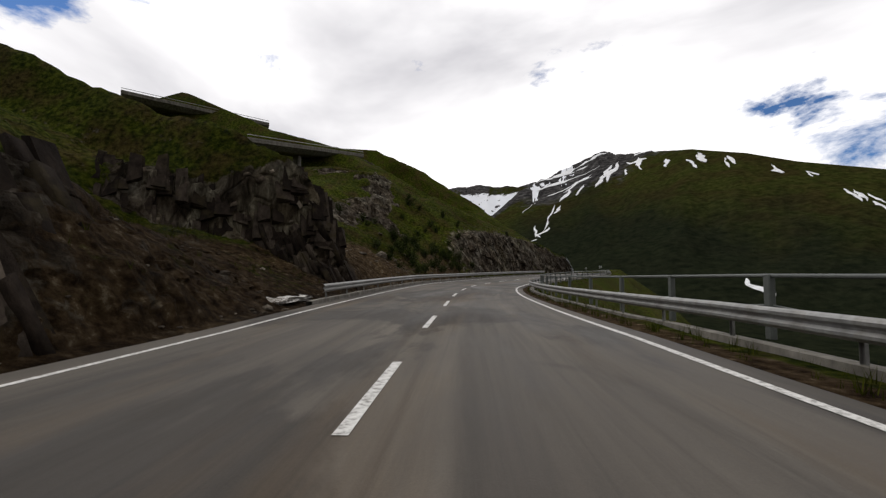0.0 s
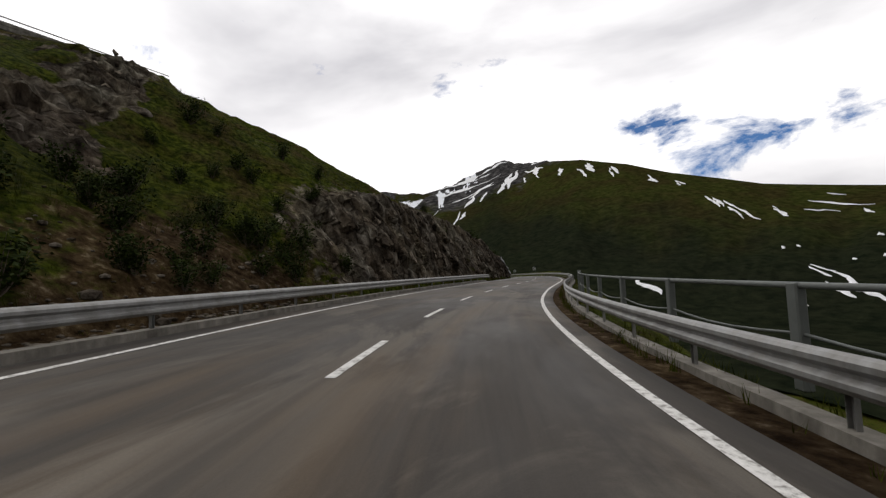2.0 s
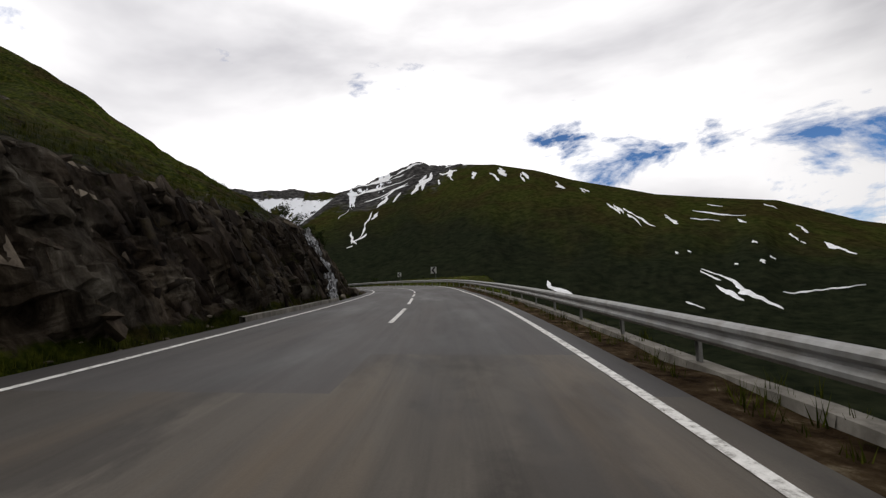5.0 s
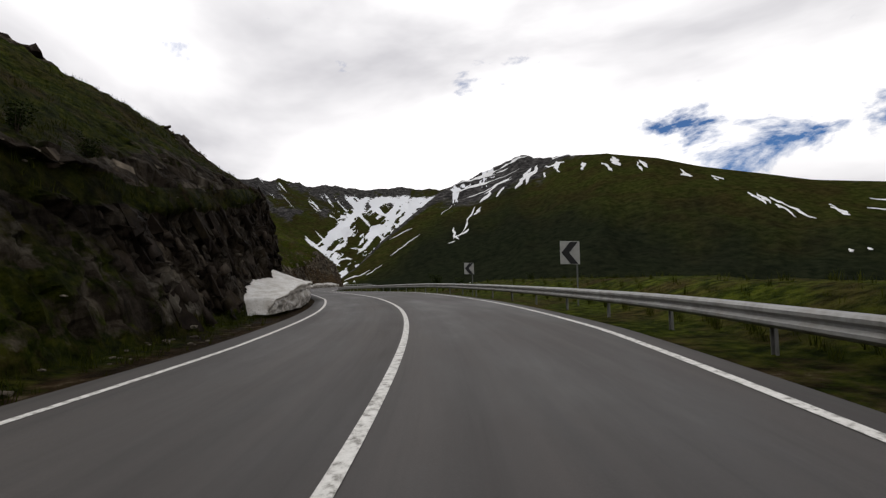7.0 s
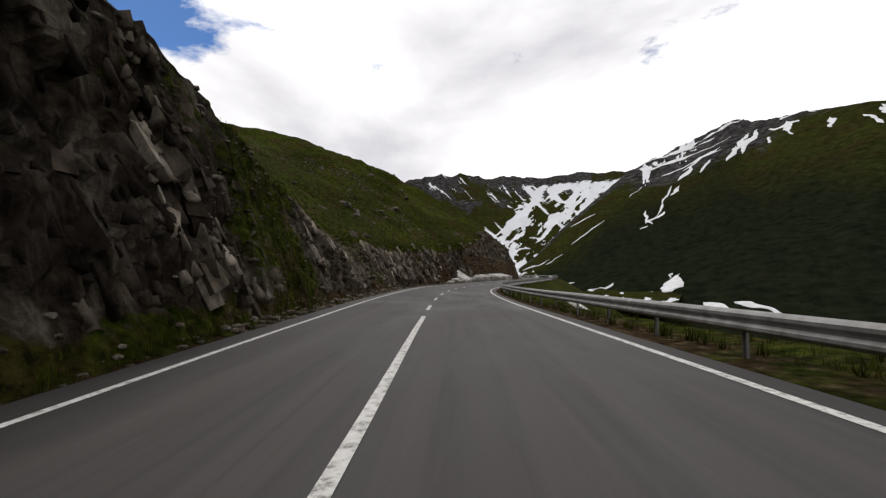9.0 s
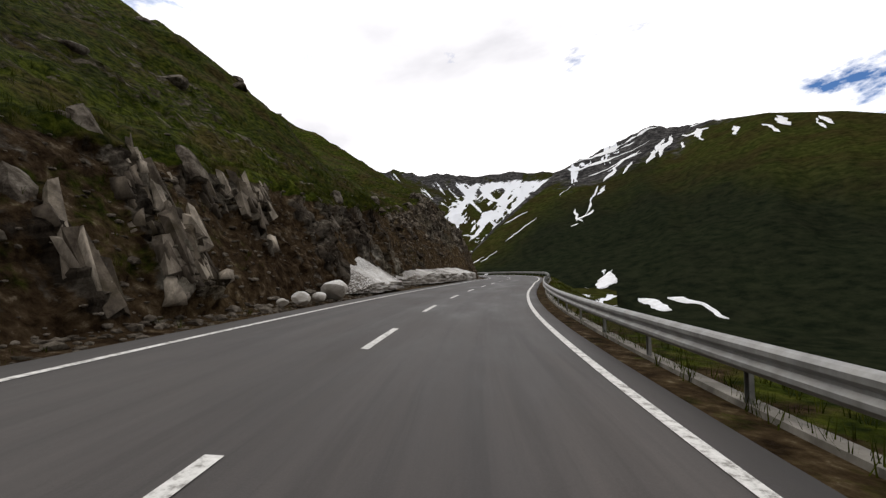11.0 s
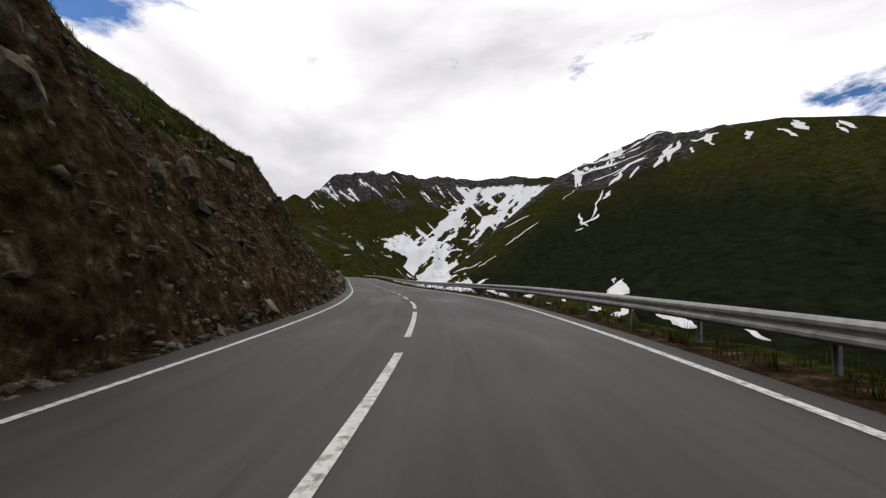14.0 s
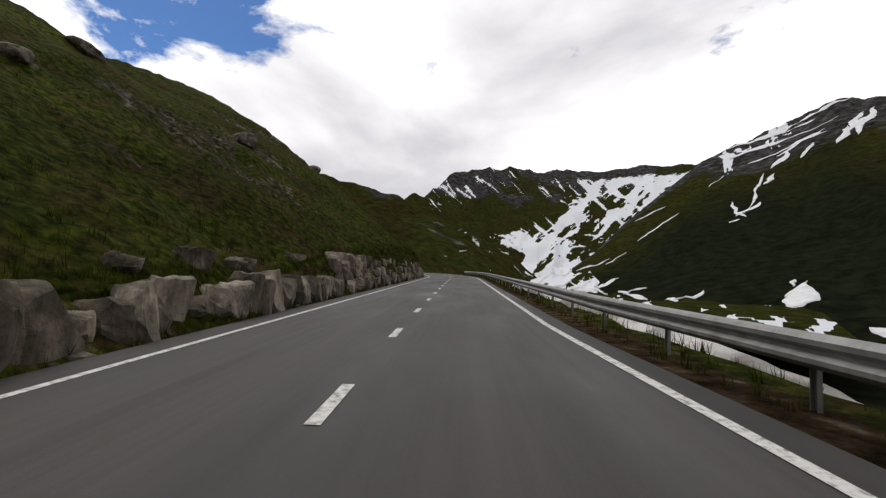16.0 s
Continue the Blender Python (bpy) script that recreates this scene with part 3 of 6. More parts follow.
# ---------------------------------------------------------------- hill beside the road
S_HILL0, S_HILL1 = -34.0, S_END - 4
HILL = dict(
    foot=((-40, 7.6), (0, 7.6), (20, 8.0), (45, 8.8), (62, 8.8), (75, 8.3), (92, 8.0), (105, 7.6), (118, 7.0), (140, 6.9), (160, 7.4), (172, 7.5), (198, 7.3), (207, 6.3), (235, 7.2), (256, 7.6), (280, 8.0), (290, 9.2), (304, 8.8), (311, 8.1), (316, 7.2), (325, 6.8), (350, 5.9), (395, 5.6), (600, 5.6)),
    top_o=((-40, 14), (0, 11.5), (12, 11), (22, 15), (26.5, 14), (28.4, 11), (30, 12.5), (33, 13.5), (41, 13), (45, 13), (60, 12), (68, 12.5), (75, 11.5), (82, 11.5), (90, 11.3), (97, 11), (105, 10.6), (112, 10.2), (118, 9.7), (140, 9), (160, 10.2), (172, 9.9), (185, 9.4), (200, 9.4), (215, 9), (235, 10.5), (256, 12), (280, 11.6), (292, 12.2), (300, 13), (312, 14.5), (322, 15), (332, 13.5), (338, 11.8), (344, 10.4), (350, 9.7), (365, 10.5), (380, 10), (392, 6.8), (410, 6.8), (600, 7)),
    top_z=((-40, 8), (0, 6), (10, 4.5), (14, 3), (22, 3), (26.5, 3), (28.4, 6), (29.6, 5), (32, 3.2), (41, 3), (45, 2.5), (60, 3.6), (64, 4.2), (70, 6.8), (75, 7.5), (82, 7.7), (90, 7.5), (97, 6.9), (105, 6.1), (112, 5.2), (118, 4.5), (128, 4.3), (150, 4.75), (160, 5), (172, 5.05), (185, 7.411), (200, 9.5), (215, 8.7), (235, 4.5), (256, 4.479), (280, 6.023), (290, 6.6), (300, 7.8), (309, 9.4), (315, 11.4), (320, 13.2), (325, 13.6), (332, 12.4), (338, 10.2), (344, 10.702), (350, 6.6), (365, 8.8), (380, 4.55), (392, 1.2), (404, 1.2), (411, 2), (440, 3.4), (600, 4.1)),
    slope=((-40, 0.5), (0, 0.47), (20, 0.50), (35, 0.575), (50, 0.56), (65, 0.47), (72, 0.4), (80, 0.33), (92, 0.51), (105, 0.451), (118, 0.45), (130, 0.488), (142, 0.518), (155, 0.555), (168, 0.653), (180, 0.718), (195, 0.636), (210, 0.678), (225, 0.831), (240, 0.781), (256, 0.721), (272, 0.672), (290, 1.08), (300, 0.762), (310, 0.272), (325, 0.39), (338, 0.63), (350, 0.774), (365, 0.503), (380, 0.54), (400, 0.622), (430, 0.61), (470, 0.76), (520, 0.788), (600, 0.82), (760, 0.82)),
    rocky=((-40, .9), (4, .9), (10, .5), (16, .5), (25, .45), (27, .9), (28.8, .9), (30.2, .15), (36, .1), (50, .1), (61, .15), (66, .9), (70, .95), (112, 1), (122, .8), (138, .85), (146, .72), (165, .72), (171, .9), (180, .95), (205, .95), (215, .7), (235, .7), (250, .75), (262, .6), (274, .34), (290, .32), (305, .2), (330, .2), (345, .12), (360, .1), (385, .1), (393, 0.3), (470, 0.3), (600, .6)),
    bare=((-40, .9), (25, .85), (40, .8), (55, .7), (70, .1), (138, .15), (146, .38), (164, .38), (171, .15), (205, .2), (215, .4), (250, .75), (300, .9), (330, .95), (380, .8), (390, .4), (396, .42), (440, .3), (600, .1)),
    crest=((-40, 70), (0, 66.8), (20, 65.2), (35, 64), (50, 62.8), (65, 63.3), (80, 71.178), (92, 75.217), (105, 75.411), (118, 63), (130, 50.2), (142, 40.5), (155, 32.7), (168, 42), (180, 82.562), (195, 46.243), (210, 51.386), (225, 52), (240, 52), (256, 53.598), (272, 60.205), (290, 28.332), (300, 53.213), (310, 49.781), (325, 50.279), (338, 55.564), (350, 68.645), (365, 66.301), (380, 74.5), (400, 85.903), (430, 66.0), (470, 60.5), (520, 87.074), (600, 110), (760, 110)),
)


def hill_tab(key, s):
    return tab(s, *HILL[key])


def spur(o):
    """Where the cliff of the spur crosses the slope, o metres from the road."""
    return 28.4 - .42 * (o - 11)


def hill_base(s, u):
    """Lateral distance and height over the road of the hill's profile; u runs 0 to 4."""
    F, O1, Z1, m, cr = (hill_tab(k, s) for k in ("foot", "top_o", "top_z", "slope", "crest"))
    e0 = -left(s) + 0.70
    a, b, c, d = np.clip(u, 0, 1), np.clip(u - 1, 0, 1), np.clip(u - 2, 0, 1), np.clip(u - 3, 0, 1)
    o = e0 + (np.maximum(F - e0, .3)) * a + (O1 - F) * b ** 1.15 + (cr - O1) * c ** 1.5 + 140 * d
    z = -0.06 - 0.16 * np.sin(np.pi * a) + Z1 * b + m * ((cr - O1) * c ** 1.5) * (1 - 0.12 * c ** 2) + m * 60 * (1 - (1 - d) ** 2) * 0.2
    z = z + 2.1 * smooth(-.4, .5, s - spur(o)) * np.exp(-(np.maximum(s - spur(o) - 1.5, 0) / 4.5) ** 2) * smooth(9.5, 13, o) * (1 - smooth(18, 27, o))
    # a spur of cliff beyond the first lawn, which faces back along the road
    low = np.maximum(z - 4.3, np.minimum(z, 3.0 + .22 * np.maximum(o - 14, 0)))
    front = (1 - smooth(-.7, .4, s - spur(o))) * smooth(-16, -6, s) * (1 - smooth(20, 27, o)) * smooth(10.5, 12.5, o)
    z = z + (low - z) * front
    return o, z


def hill_place(s, o, z):
    """Beyond a dozen metres the rows run west, so that they never cross on the inside of a bend."""
    x, y, zr, h = at_line(s)
    near = np.minimum(o, 12.0)
    far = o - near
    hx, hy = -np.sin(h), np.cos(h)
    wx, wy = -0.985, 0.17
    return x + hx * near + wx * far, y + hy * near + wy * far, zr + bank(s) * -np.clip(o, 0, 9) * (o < 30) + z


# stretches of damp rock, darkened to stand in for shade as well
def hill_wet_shade(s):
    return tab(s, (-40, .9), (28, .9), (38, .1), (60, 0), (108, .1), (126, 1), (165, 1), (205, .9), (216, .3), (240, 0), (700, 0))


def hill_surface(s, u, detail=True):
    o, z = hill_base(s, u)
    x, y, w = hill_place(s, o, z)
    face = smooth(0.95, 1.15, u) * (1 - smooth(1.95, 2.25, u))
    upper = smooth(1.95, 2.3, u)
    rocky, bare = hill_tab("rocky", s), hill_tab("bare", s)
    patch = fbm(x * .11, y * .11, w * .11, 4, 5)
    outcrop = smooth(.42, .62, fbm(x * .07 + 9, y * .07, w * .09, 4, 21) + .12 * smooth(2.0, 2.5, 4.3 - u)) * upper * (1 - smooth(2.75, 3.0, u)) * tab(s, (-40, .25), (34, .3), (60, .9), (225, .6), (240, .3), (300, .5), (380, .45), (395, .5), (700, .5))
    ledge = smooth(.1, .5, patch) * .35
    rk = np.clip(face * np.clip(rocky + .45 * patch, 0, 1) - ledge * face * (rocky < .9), 0, 1)
    rk = rk * (1 - smooth(.0, .10, u - tab(s, (-40, 2.2), (150, 2.2), (164, 1.72), (180, 1.76), (190, 1.84), (200, 2.0), (206, 2.2), (700, 2.2))) * (u < 2.0))
    rk = np.maximum(rk, outcrop)
    rk = np.maximum(rk, (1 - smooth(.6, 1.5, np.abs(s - spur(o)))) * smooth(9.5, 10.5, o) * (1 - smooth(20, 26, o)))
    # ribs of harder rock that stand out of the bare cutting
    rib = smooth(.16, .40, fbm((x + .3 * w) * .75, y * .75, (w - .3 * y) * .17, 3, 301) + .25 * fbm(x * .12, y * .12, w * .12, 2, 311))
    rib = rib * bare * face * smooth(210, 250, s) * (1 - .75 * smooth(292, 312, s)) * (1 - smooth(386, 392, s))
    rk = np.maximum(rk, rib)
    sl = np.clip(bare * (face + (1 - smooth(1.0, 1.2, u)) * .9) + .35 * patch * face, 0, 1)
    sl = np.maximum(sl, (1 - smooth(.55, 1.05, u)) * .65)
    bedded = smooth(1.30, 1.55, u + .25 * patch) * smooth(300, 318, s) * (1 - smooth(343, 349, s)) * (1 - smooth(1.95, 2.0, u))
    rk = np.maximum(rk, bedded * np.clip(.75 + .5 * fbm(x * .3, y * .3, w * .8, 3, 321), 0, 1))
    lip = smooth(1.90, 1.98, u + .04 * patch) * smooth(236, 250, s)
    sl = sl * (1 - lip)
    rk = rk * (1 - .85 * lip * (u < 2.1))
    # steeply dipping strata: long blocks that lean with the bedding
    dip = smooth(215, 250, s)
    qx, qz = x + (.12 + .3 * dip) * w, w - (.08 + .5 * dip) * y
    b1, e1 = blocks(qx * .40, y * (.44 - .2 * dip), qz * (.13 + .25 * dip), 3)
    b2, e2 = blocks(qx * 1.0, y * (1.2 - .5 * dip), qz * (.34 + .8 * dip), 13)
    b3, e3 = blocks(qx * 2.2, y * (2.6 - 1.0 * dip), qz * (.9 + 1.8 * dip), 33)
    big = 1.0 - .45 * dip
    # the wall above the guardrail breaks into broad faces
    wall = (smooth(60, 70, s) * (1 - smooth(118, 128, s)) + smooth(166, 174, s) * (1 - smooth(208, 218, s))) * face
    b4, e4 = blocks(qx * .62 + .4 * w, y * .58, w * .42 + .15 * y, 53)
    b5, e5 = blocks(qx * 1.5 + .5 * w, y * 1.35, w * .95 + .3 * y, 63)
    d = rk * (big * (.62 * b1 - .40 * (1 - smooth(0, .08, e1))) + .50 * b2 + .22 * b3 - .26 * (1 - smooth(0, .08, e2)) - .10 * (1 - smooth(0, .08, e3)))
    d = d * (1 - .55 * smooth(1.72, 2.0, u) * (1 - smooth(2.02, 2.2, u)))
    broad = .72 * b4 + .26 * b5 + .07 * b3 - .26 * (1 - smooth(0, .045, e4)) - .08 * (1 - smooth(0, .05, e5)) + .6 * fbm(x * .12, y * .12, w * .1, 2, 91)
    broad = broad - .55 * smooth(160, 172, s)
    d = d + (rk * broad - d) * wall
    d = d + .6 * rib
    soft = 1 - rk
    d = d + soft * (.55 * fbm(x * .16, y * .16, w * .16, 4, 41) * smooth(.9, 1.6, u) + .14 * fbm(x * .9, y * .9, w * .9, 3, 61) * smooth(.3, 1.0, u))
    d = d + upper * soft * (.15 * fbm(x * .33, y * .33, w * .33, 3, 81) + .25 * np.abs(fbm(x * .13, y * .10, w * .22, 3, 85))) * smooth(2.05, 2.3, u) * (1 - smooth(2.9, 3.1, u))
    d = d + upper * 1.1 * fbm(x * .045, y * .045, w * .045, 3, 71) * smooth(2.1, 2.5, u)
    d = d * smooth(.35, 1.0, u)
    w = w + (6.5 * np.exp(-((x + 71) / 15) ** 2 - ((y - 106) / 13) ** 2) + 9.5 * np.exp(-((x + 60) / 22) ** 2 - ((y - 119) / 13) ** 2) + 3.8 * np.exp(-((x + 23) / 20) ** 2 - ((y - 113) / 12) ** 2) - 3.2 * np.exp(-((x + 27) / 7) ** 2 - ((y - 86) / 6) ** 2)) * upper
    w = w + 4.0 * np.exp(-((x + 15) ** 2 + (y - 80) ** 2) / 11 ** 2) * upper
    _, _, _, h = at_line(s)
    # displace out of the slope, towards the road and up
    tilt = np.where(u < 2, .85, .35)
    x = x + np.sin(h) * d * tilt
    y = y - np.cos(h) * d * tilt
    w = w + d * np.where(u < 2, .25, .85)
    return x, y, w, rk, sl


hs = np.concatenate([np.arange(S_HILL0, 470, 0.28), np.arange(470, 560, 1.0), np.arange(560, S_HILL1, 4.0)])
hu = np.concatenate([np.linspace(0, 1, 7)[:-1], np.linspace(1, 2, 42)[:-1], 2 + np.linspace(0, 1, 80)[:-1] ** 1.25, np.linspace(3, 4, 8)])
HS, HU = np.meshgrid(hs, hu, indexing="ij")
hx, hy, hz, hr, hsoil = hill_surface(HS, HU)
hillside = sheet("hillside", np.stack([hx, hy, hz], -1), M_HILL, len(hs), len(hu), {"rock": hr, "soil": hsoil, "wet": hill_wet_shade(HS) * smooth(2.5, 2.0, HU)})
hf = (hr[:-1, :-1] + hr[1:, 1:] > .7).reshape(-1)
hillside.data.polygons.foreach_set("use_smooth", ~hf)
tagged(hillside, "steep grassy hillside with broken dark rock faces above the road", "hillside", kind="structure")


# ---------------------------------------------------------------- valley and mountains
OX, OY, OZ = 45.0, 250.0, 2.0
RIDGE = ((-40, -1.5, 1300), (-8, -1.2, 1300), (-4.3, -.4, 1350), (-1.1, 1.9, 1500), (2, 5.2, 1700), (6, 8.6, 2000), (10, 11.8, 2300), (13, 13.2, 2500), (17.7, 14.9, 2750), (21.4, 16.4, 2850), (24.6, 15.7, 2600), (27.6, 16.0, 2350), (33, 15.8, 2050), (39, 14.6, 1850), (44, 12.9, 1750), (50, 11.2, 1700), (54, 9.9, 1700), (60, 8.7, 1700), (66, 7.5, 1750), (69, 6, 1850), (72, 4.5, 1900), (76, 3.2, 2000), (90, 2.5, 2200), (170, 2, 2500))


def ridge_at(a):
    az = [r[0] for r in RIDGE]
    el = np.interp(a, az, [r[1] for r in RIDGE])
    R = np.interp(a, az, [r[2] for r in RIDGE])
    return R, R * np.tan(np.radians(el)) + OZ


def valley_floor(x, y):
    return -78 + 42 * smooth(200, 1400, y) + 3 * fbm(x * .006, y * .006, x * 0, 3, 90)


def mountain_z(x, y):
    r, a = np.hypot(x - OX, y - OY), np.degrees(np.arctan2(x - OX, y - OY))
    R, zr = ridge_at(a)
    r0 = np.interp(a, (-10, 5, 25, 90), (900, 800, 560, 520))
    t = np.clip((r - r0) / (R - r0), 0, 1)
    zf = valley_floor(x, y)
    body = zf + (np.maximum(zr, zf) - zf) * (0.30 * t + 0.70 * t ** 1.45)
    damp = t * (1 - t) * 4
    gul = ridged(a * .16 + .0008 * r, r * .0009, a * 0, 4, 130)
    z = body + damp * (14 * fbm(x * .004, y * .004, x * 0, 5, 101) + 8 * gul)
    z = z + smooth(.75, 1, t) * 10 * ridged(x * .012, y * .012, x * 0, 4, 111) * np.exp(-((a - 19) / 8) ** 2)
    back = np.clip(r - R, 0, None)
    return z - back * .45, t, a, r


fa = np.concatenate([np.linspace(-40, -8, 20)[:-1], np.linspace(-8, 80, 420)[:-1], np.linspace(80, 170, 60)])
fr = np.concatenate([np.linspace(0, 1, 170), [1.06, 1.2]])
FA, FT = np.meshgrid(fa, fr, indexing="ij")
FR, _ = ridge_at(FA)
FRR = 230 + (FR - 230) * FT
mx, my = OX + FRR * np.sin(np.radians(FA)), OY + FRR * np.cos(np.radians(FA))
mz, mt, ma, mr = mountain_z(mx, my)
peak = np.exp(-((ma - 18) / 7.5) ** 2)
scree = np.clip(1.25 * peak * smooth(.5, .85, mt) + .8 * smooth(.86, 1, mt) * (1 - .55 * smooth(22, 27, ma)), 0, 1)
chute = fbm(ma * .9 + .0012 * mr, mr * .0016, ma * 0, 4, 330)
strip = smooth(.05, .4, fbm(ma * 1.1 + .0011 * mr, mr * .0013, ma * 0, 4, 330)) * smooth(.62, .80, mt)
speck = smooth(-.05, .5, fbm(ma * 2.2, mr * .012, ma * 0, 4, 345)) * smooth(.80, .93, mt) * (1 - smooth(.985, 1, mt) * .6)
snow = -.28 + 1.15 * np.exp(-((ma - 15) / 5.5) ** 2) * np.clip(.75 * strip + .55 * speck, 0, 1)
snow = snow + .55 * np.exp(-((ma - 13.5) / 3.2) ** 2) * smooth(.68, .80, mt) * (1 - smooth(.93, .97, mt)) * smooth(-.35, .1, chute)
snow = snow + .55 * smooth(.93, .985, mt) * smooth(.1, .5, fbm(ma * .8, mr * .002, ma * 0, 3, 340)) * smooth(20, 28, ma)
# the shade painted into the colour thins out uphill with a ragged edge
mountain = sheet("mountain", np.stack([mx, my, mz], -1), M_FAR, len(fa), len(fr), {"scree": scree, "snow": snow, "low_shade": .92 * (1 - smooth(.25, .78, mt + .10 * fbm(ma * .25, mr * .003, ma * 0, 4, 350)))})
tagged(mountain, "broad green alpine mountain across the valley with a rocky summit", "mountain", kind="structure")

# the head of the valley, with a glacier bowl
FAR = ((-60, 2.5, 2600), (-34, 4.0, 2900), (-24.4, 7.3, 3300), (-21.7, 8.5, 3500), (-18.7, 10.6, 3800), (-15.1, 12.1, 4000), (-10.7, 12.8, 4200), (-7, 12.2, 4300), (-3, 12.15, 4350), (1, 11.8, 4400), (4.7, 12.2, 4450), (7, 11.9, 4450), (9.5, 12.1, 4450), (14, 12.6, 4450), (25, 12, 4450))
va = np.linspace(-60, 17, 500)
vt = np.concatenate([np.linspace(0, 1, 250), [1.03]])
VA, VT = np.meshgrid(va, vt, indexing="ij")
VR1 = np.interp(VA, [f[0] for f in FAR], [f[2] for f in FAR])
VE = np.interp(VA, [f[0] for f in FAR], [f[1] for f in FAR])
VR = 430 + (VR1 - 430) * VT
vx, vy = OX + VR * np.sin(np.radians(VA)), OY + VR * np.cos(np.radians(VA))
top = VR1 * np.tan(np.radians(VE))
flo = -38 + 330 * smooth(1200, 4300, VR) ** 1.3
axis = np.interp(VR, (400, 1300, 1900, 2700, 3500, 4400), (-7, -10.5, -7.6, -3.4, 2.2, 9))
lat = VR * np.sin(np.radians(np.clip(axis - VA, 0, 60)))
flank = flo + np.clip(lat - 60, 0, None) * .50
head = flo + (top - flo) * np.clip(VT, 0, 1) ** 3.0
vz = np.minimum(np.maximum(flank, head), np.maximum(head, top - (1 - np.clip(VT, 0, 1)) * 350))
damp = np.clip(VT * (1.02 - VT) * 5 * smooth(.0, .25, VT), 0, 1)
rg = ridged(VA * .22, VR * .0011, VA * 0, 5, 150)
vz = vz + damp * (22 * rg + 18 * fbm(vx * .004, vy * .004, vx * 0, 5, 160)) + smooth(.80, 1, VT) * (24 * ridged(VA * .40, VR * .0005, VA * 0, 5, 170) + 16 * fbm(VA * .9, VR * .001, VA * 0, 4, 171)) * .6 * smooth(-21, -17, VA)
vz = vz - np.clip(VT - 1, 0, None) * 6000
el = np.degrees(np.arctan2(vz - OZ, VR))
edge = np.interp(el, (-3, .6, 1.6, 3, 4.3, 5.5, 7.7, 10.0, 12.5), (-9, -10.2, -9.6, -10.6, -9.8, -6.6, -3.6, -2.4, 2.5))
edge = edge + 1.1 * fbm(VA * .5, el * .7, VA * 0, 4, 181)
down, across = VA + el, VA - el
bowl = smooth(-.9, .9, VA - edge) * smooth(650, 1000, VR)
patchy = .55 * smooth(7.5, 5.5, el) + .45 * smooth(-2, 3, -np.abs(el - 6.5))
isle = smooth(.02, .22, fbm(down * .30, across * 1.0, VA * 0, 6, 183, .58) + .22 * patchy - .10) * smooth(2.2, 3.6, el) * (1 - .8 * smooth(9.0, 10.6, el))
isle = np.maximum(isle, smooth(.22, .4, fbm(down * .22, across * .55, VA * 0, 6, 184, .58)) * smooth(9.5, 7.5, el))
lines = smooth(.20, .46, fbm(down * 2.3, across * .30, VA * 0, 5, 187, .6) + .25 * fbm(VA * .35, el * .35, VA * 0, 2, 188))
lines = lines * smooth(5.2, 2.2, VE - el) * smooth(-24, -20, VA)
fans = smooth(.16, .40, fbm(down * .9, across * .18, VA * 0, 4, 189)) * smooth(-4.5, -.6, VA - edge) * smooth(1.5, 3, el)
fleck = smooth(.30, .52, fbm(VA * .8, el * 2.6, VA * 0, 4, 185)) * smooth(5.5, 3.8, el) * smooth(-22, -14, VA)
crag = smooth(.0, .5, rg) * smooth(1.3, .3, VE - el)
vsnow = -.30 + 1.05 * np.clip(np.maximum.reduce([bowl * (1 - .95 * isle), .95 * lines, .9 * fans, .9 * fleck]), 0, 1) - .6 * crag
vscree = np.clip(smooth(7.2, 10.2, el + .7 * rg) * (1 - .6 * smooth(-.4, .5, fbm(VA * .4, el * .6, VA * 0, 3, 192))), 0, 1)
head_ob = sheet("mountain", np.stack([vx, vy, vz], -1), M_FAR, len(va), len(vt), {"scree": vscree, "snow": np.clip(vsnow, -.5, 1.2)})
# the long green side of the valley that the road makes for
ja = np.linspace(-75, -5, 170)
jt = np.concatenate([np.linspace(0, 1, 70), [1.04, 1.2]])
JA, JT = np.meshgrid(ja, jt, indexing="ij")
JE = np.interp(JA, (-75, -38, -30, -26.4, -22.5, -18.5, -15, -11, -8, -5), (13, 11.2, 9.6, 8.7, 7.5, 5.7, 4.2, 1.7, -.8, -3))
JR = 560 + 740 * JT
jx, jy = OX + JR * np.sin(np.radians(JA)), OY + JR * np.cos(np.radians(JA))
jtop = 1300 * np.tan(np.radians(JE)) + OZ
jz = -60 + (jtop + 60) * np.clip(JT, 0, 1) ** 1.1 - np.clip(JT - 1, 0, None) * 600
jrough = fbm(jx * .012, jy * .012, jx * 0, 5, 401)
jz = jz + (10 * jrough + 9 * ridged(JA * .35, JR * .002, JA * 0, 4, 405)) * np.clip(JT * 2.5, 0, 1) * .6
jsnow = -.34 + .8 * smooth(.38, .58, fbm(JA * .8, JT * 9, JA * 0, 4, 411)) * smooth(-24, -16, JA)
side_ob = sheet("mountain", np.stack([jx, jy, jz], -1), M_FAR, len(ja), len(jt), {"scree": smooth(.5, .9, jrough) * .6, "snow": jsnow})
tagged(side_ob, "green valley side with scattered flecks of old snow", "mountain", kind="structure")
tagged(head_ob, "distant rocky ridge with a snow-filled glacier valley", "mountain", kind="structure")

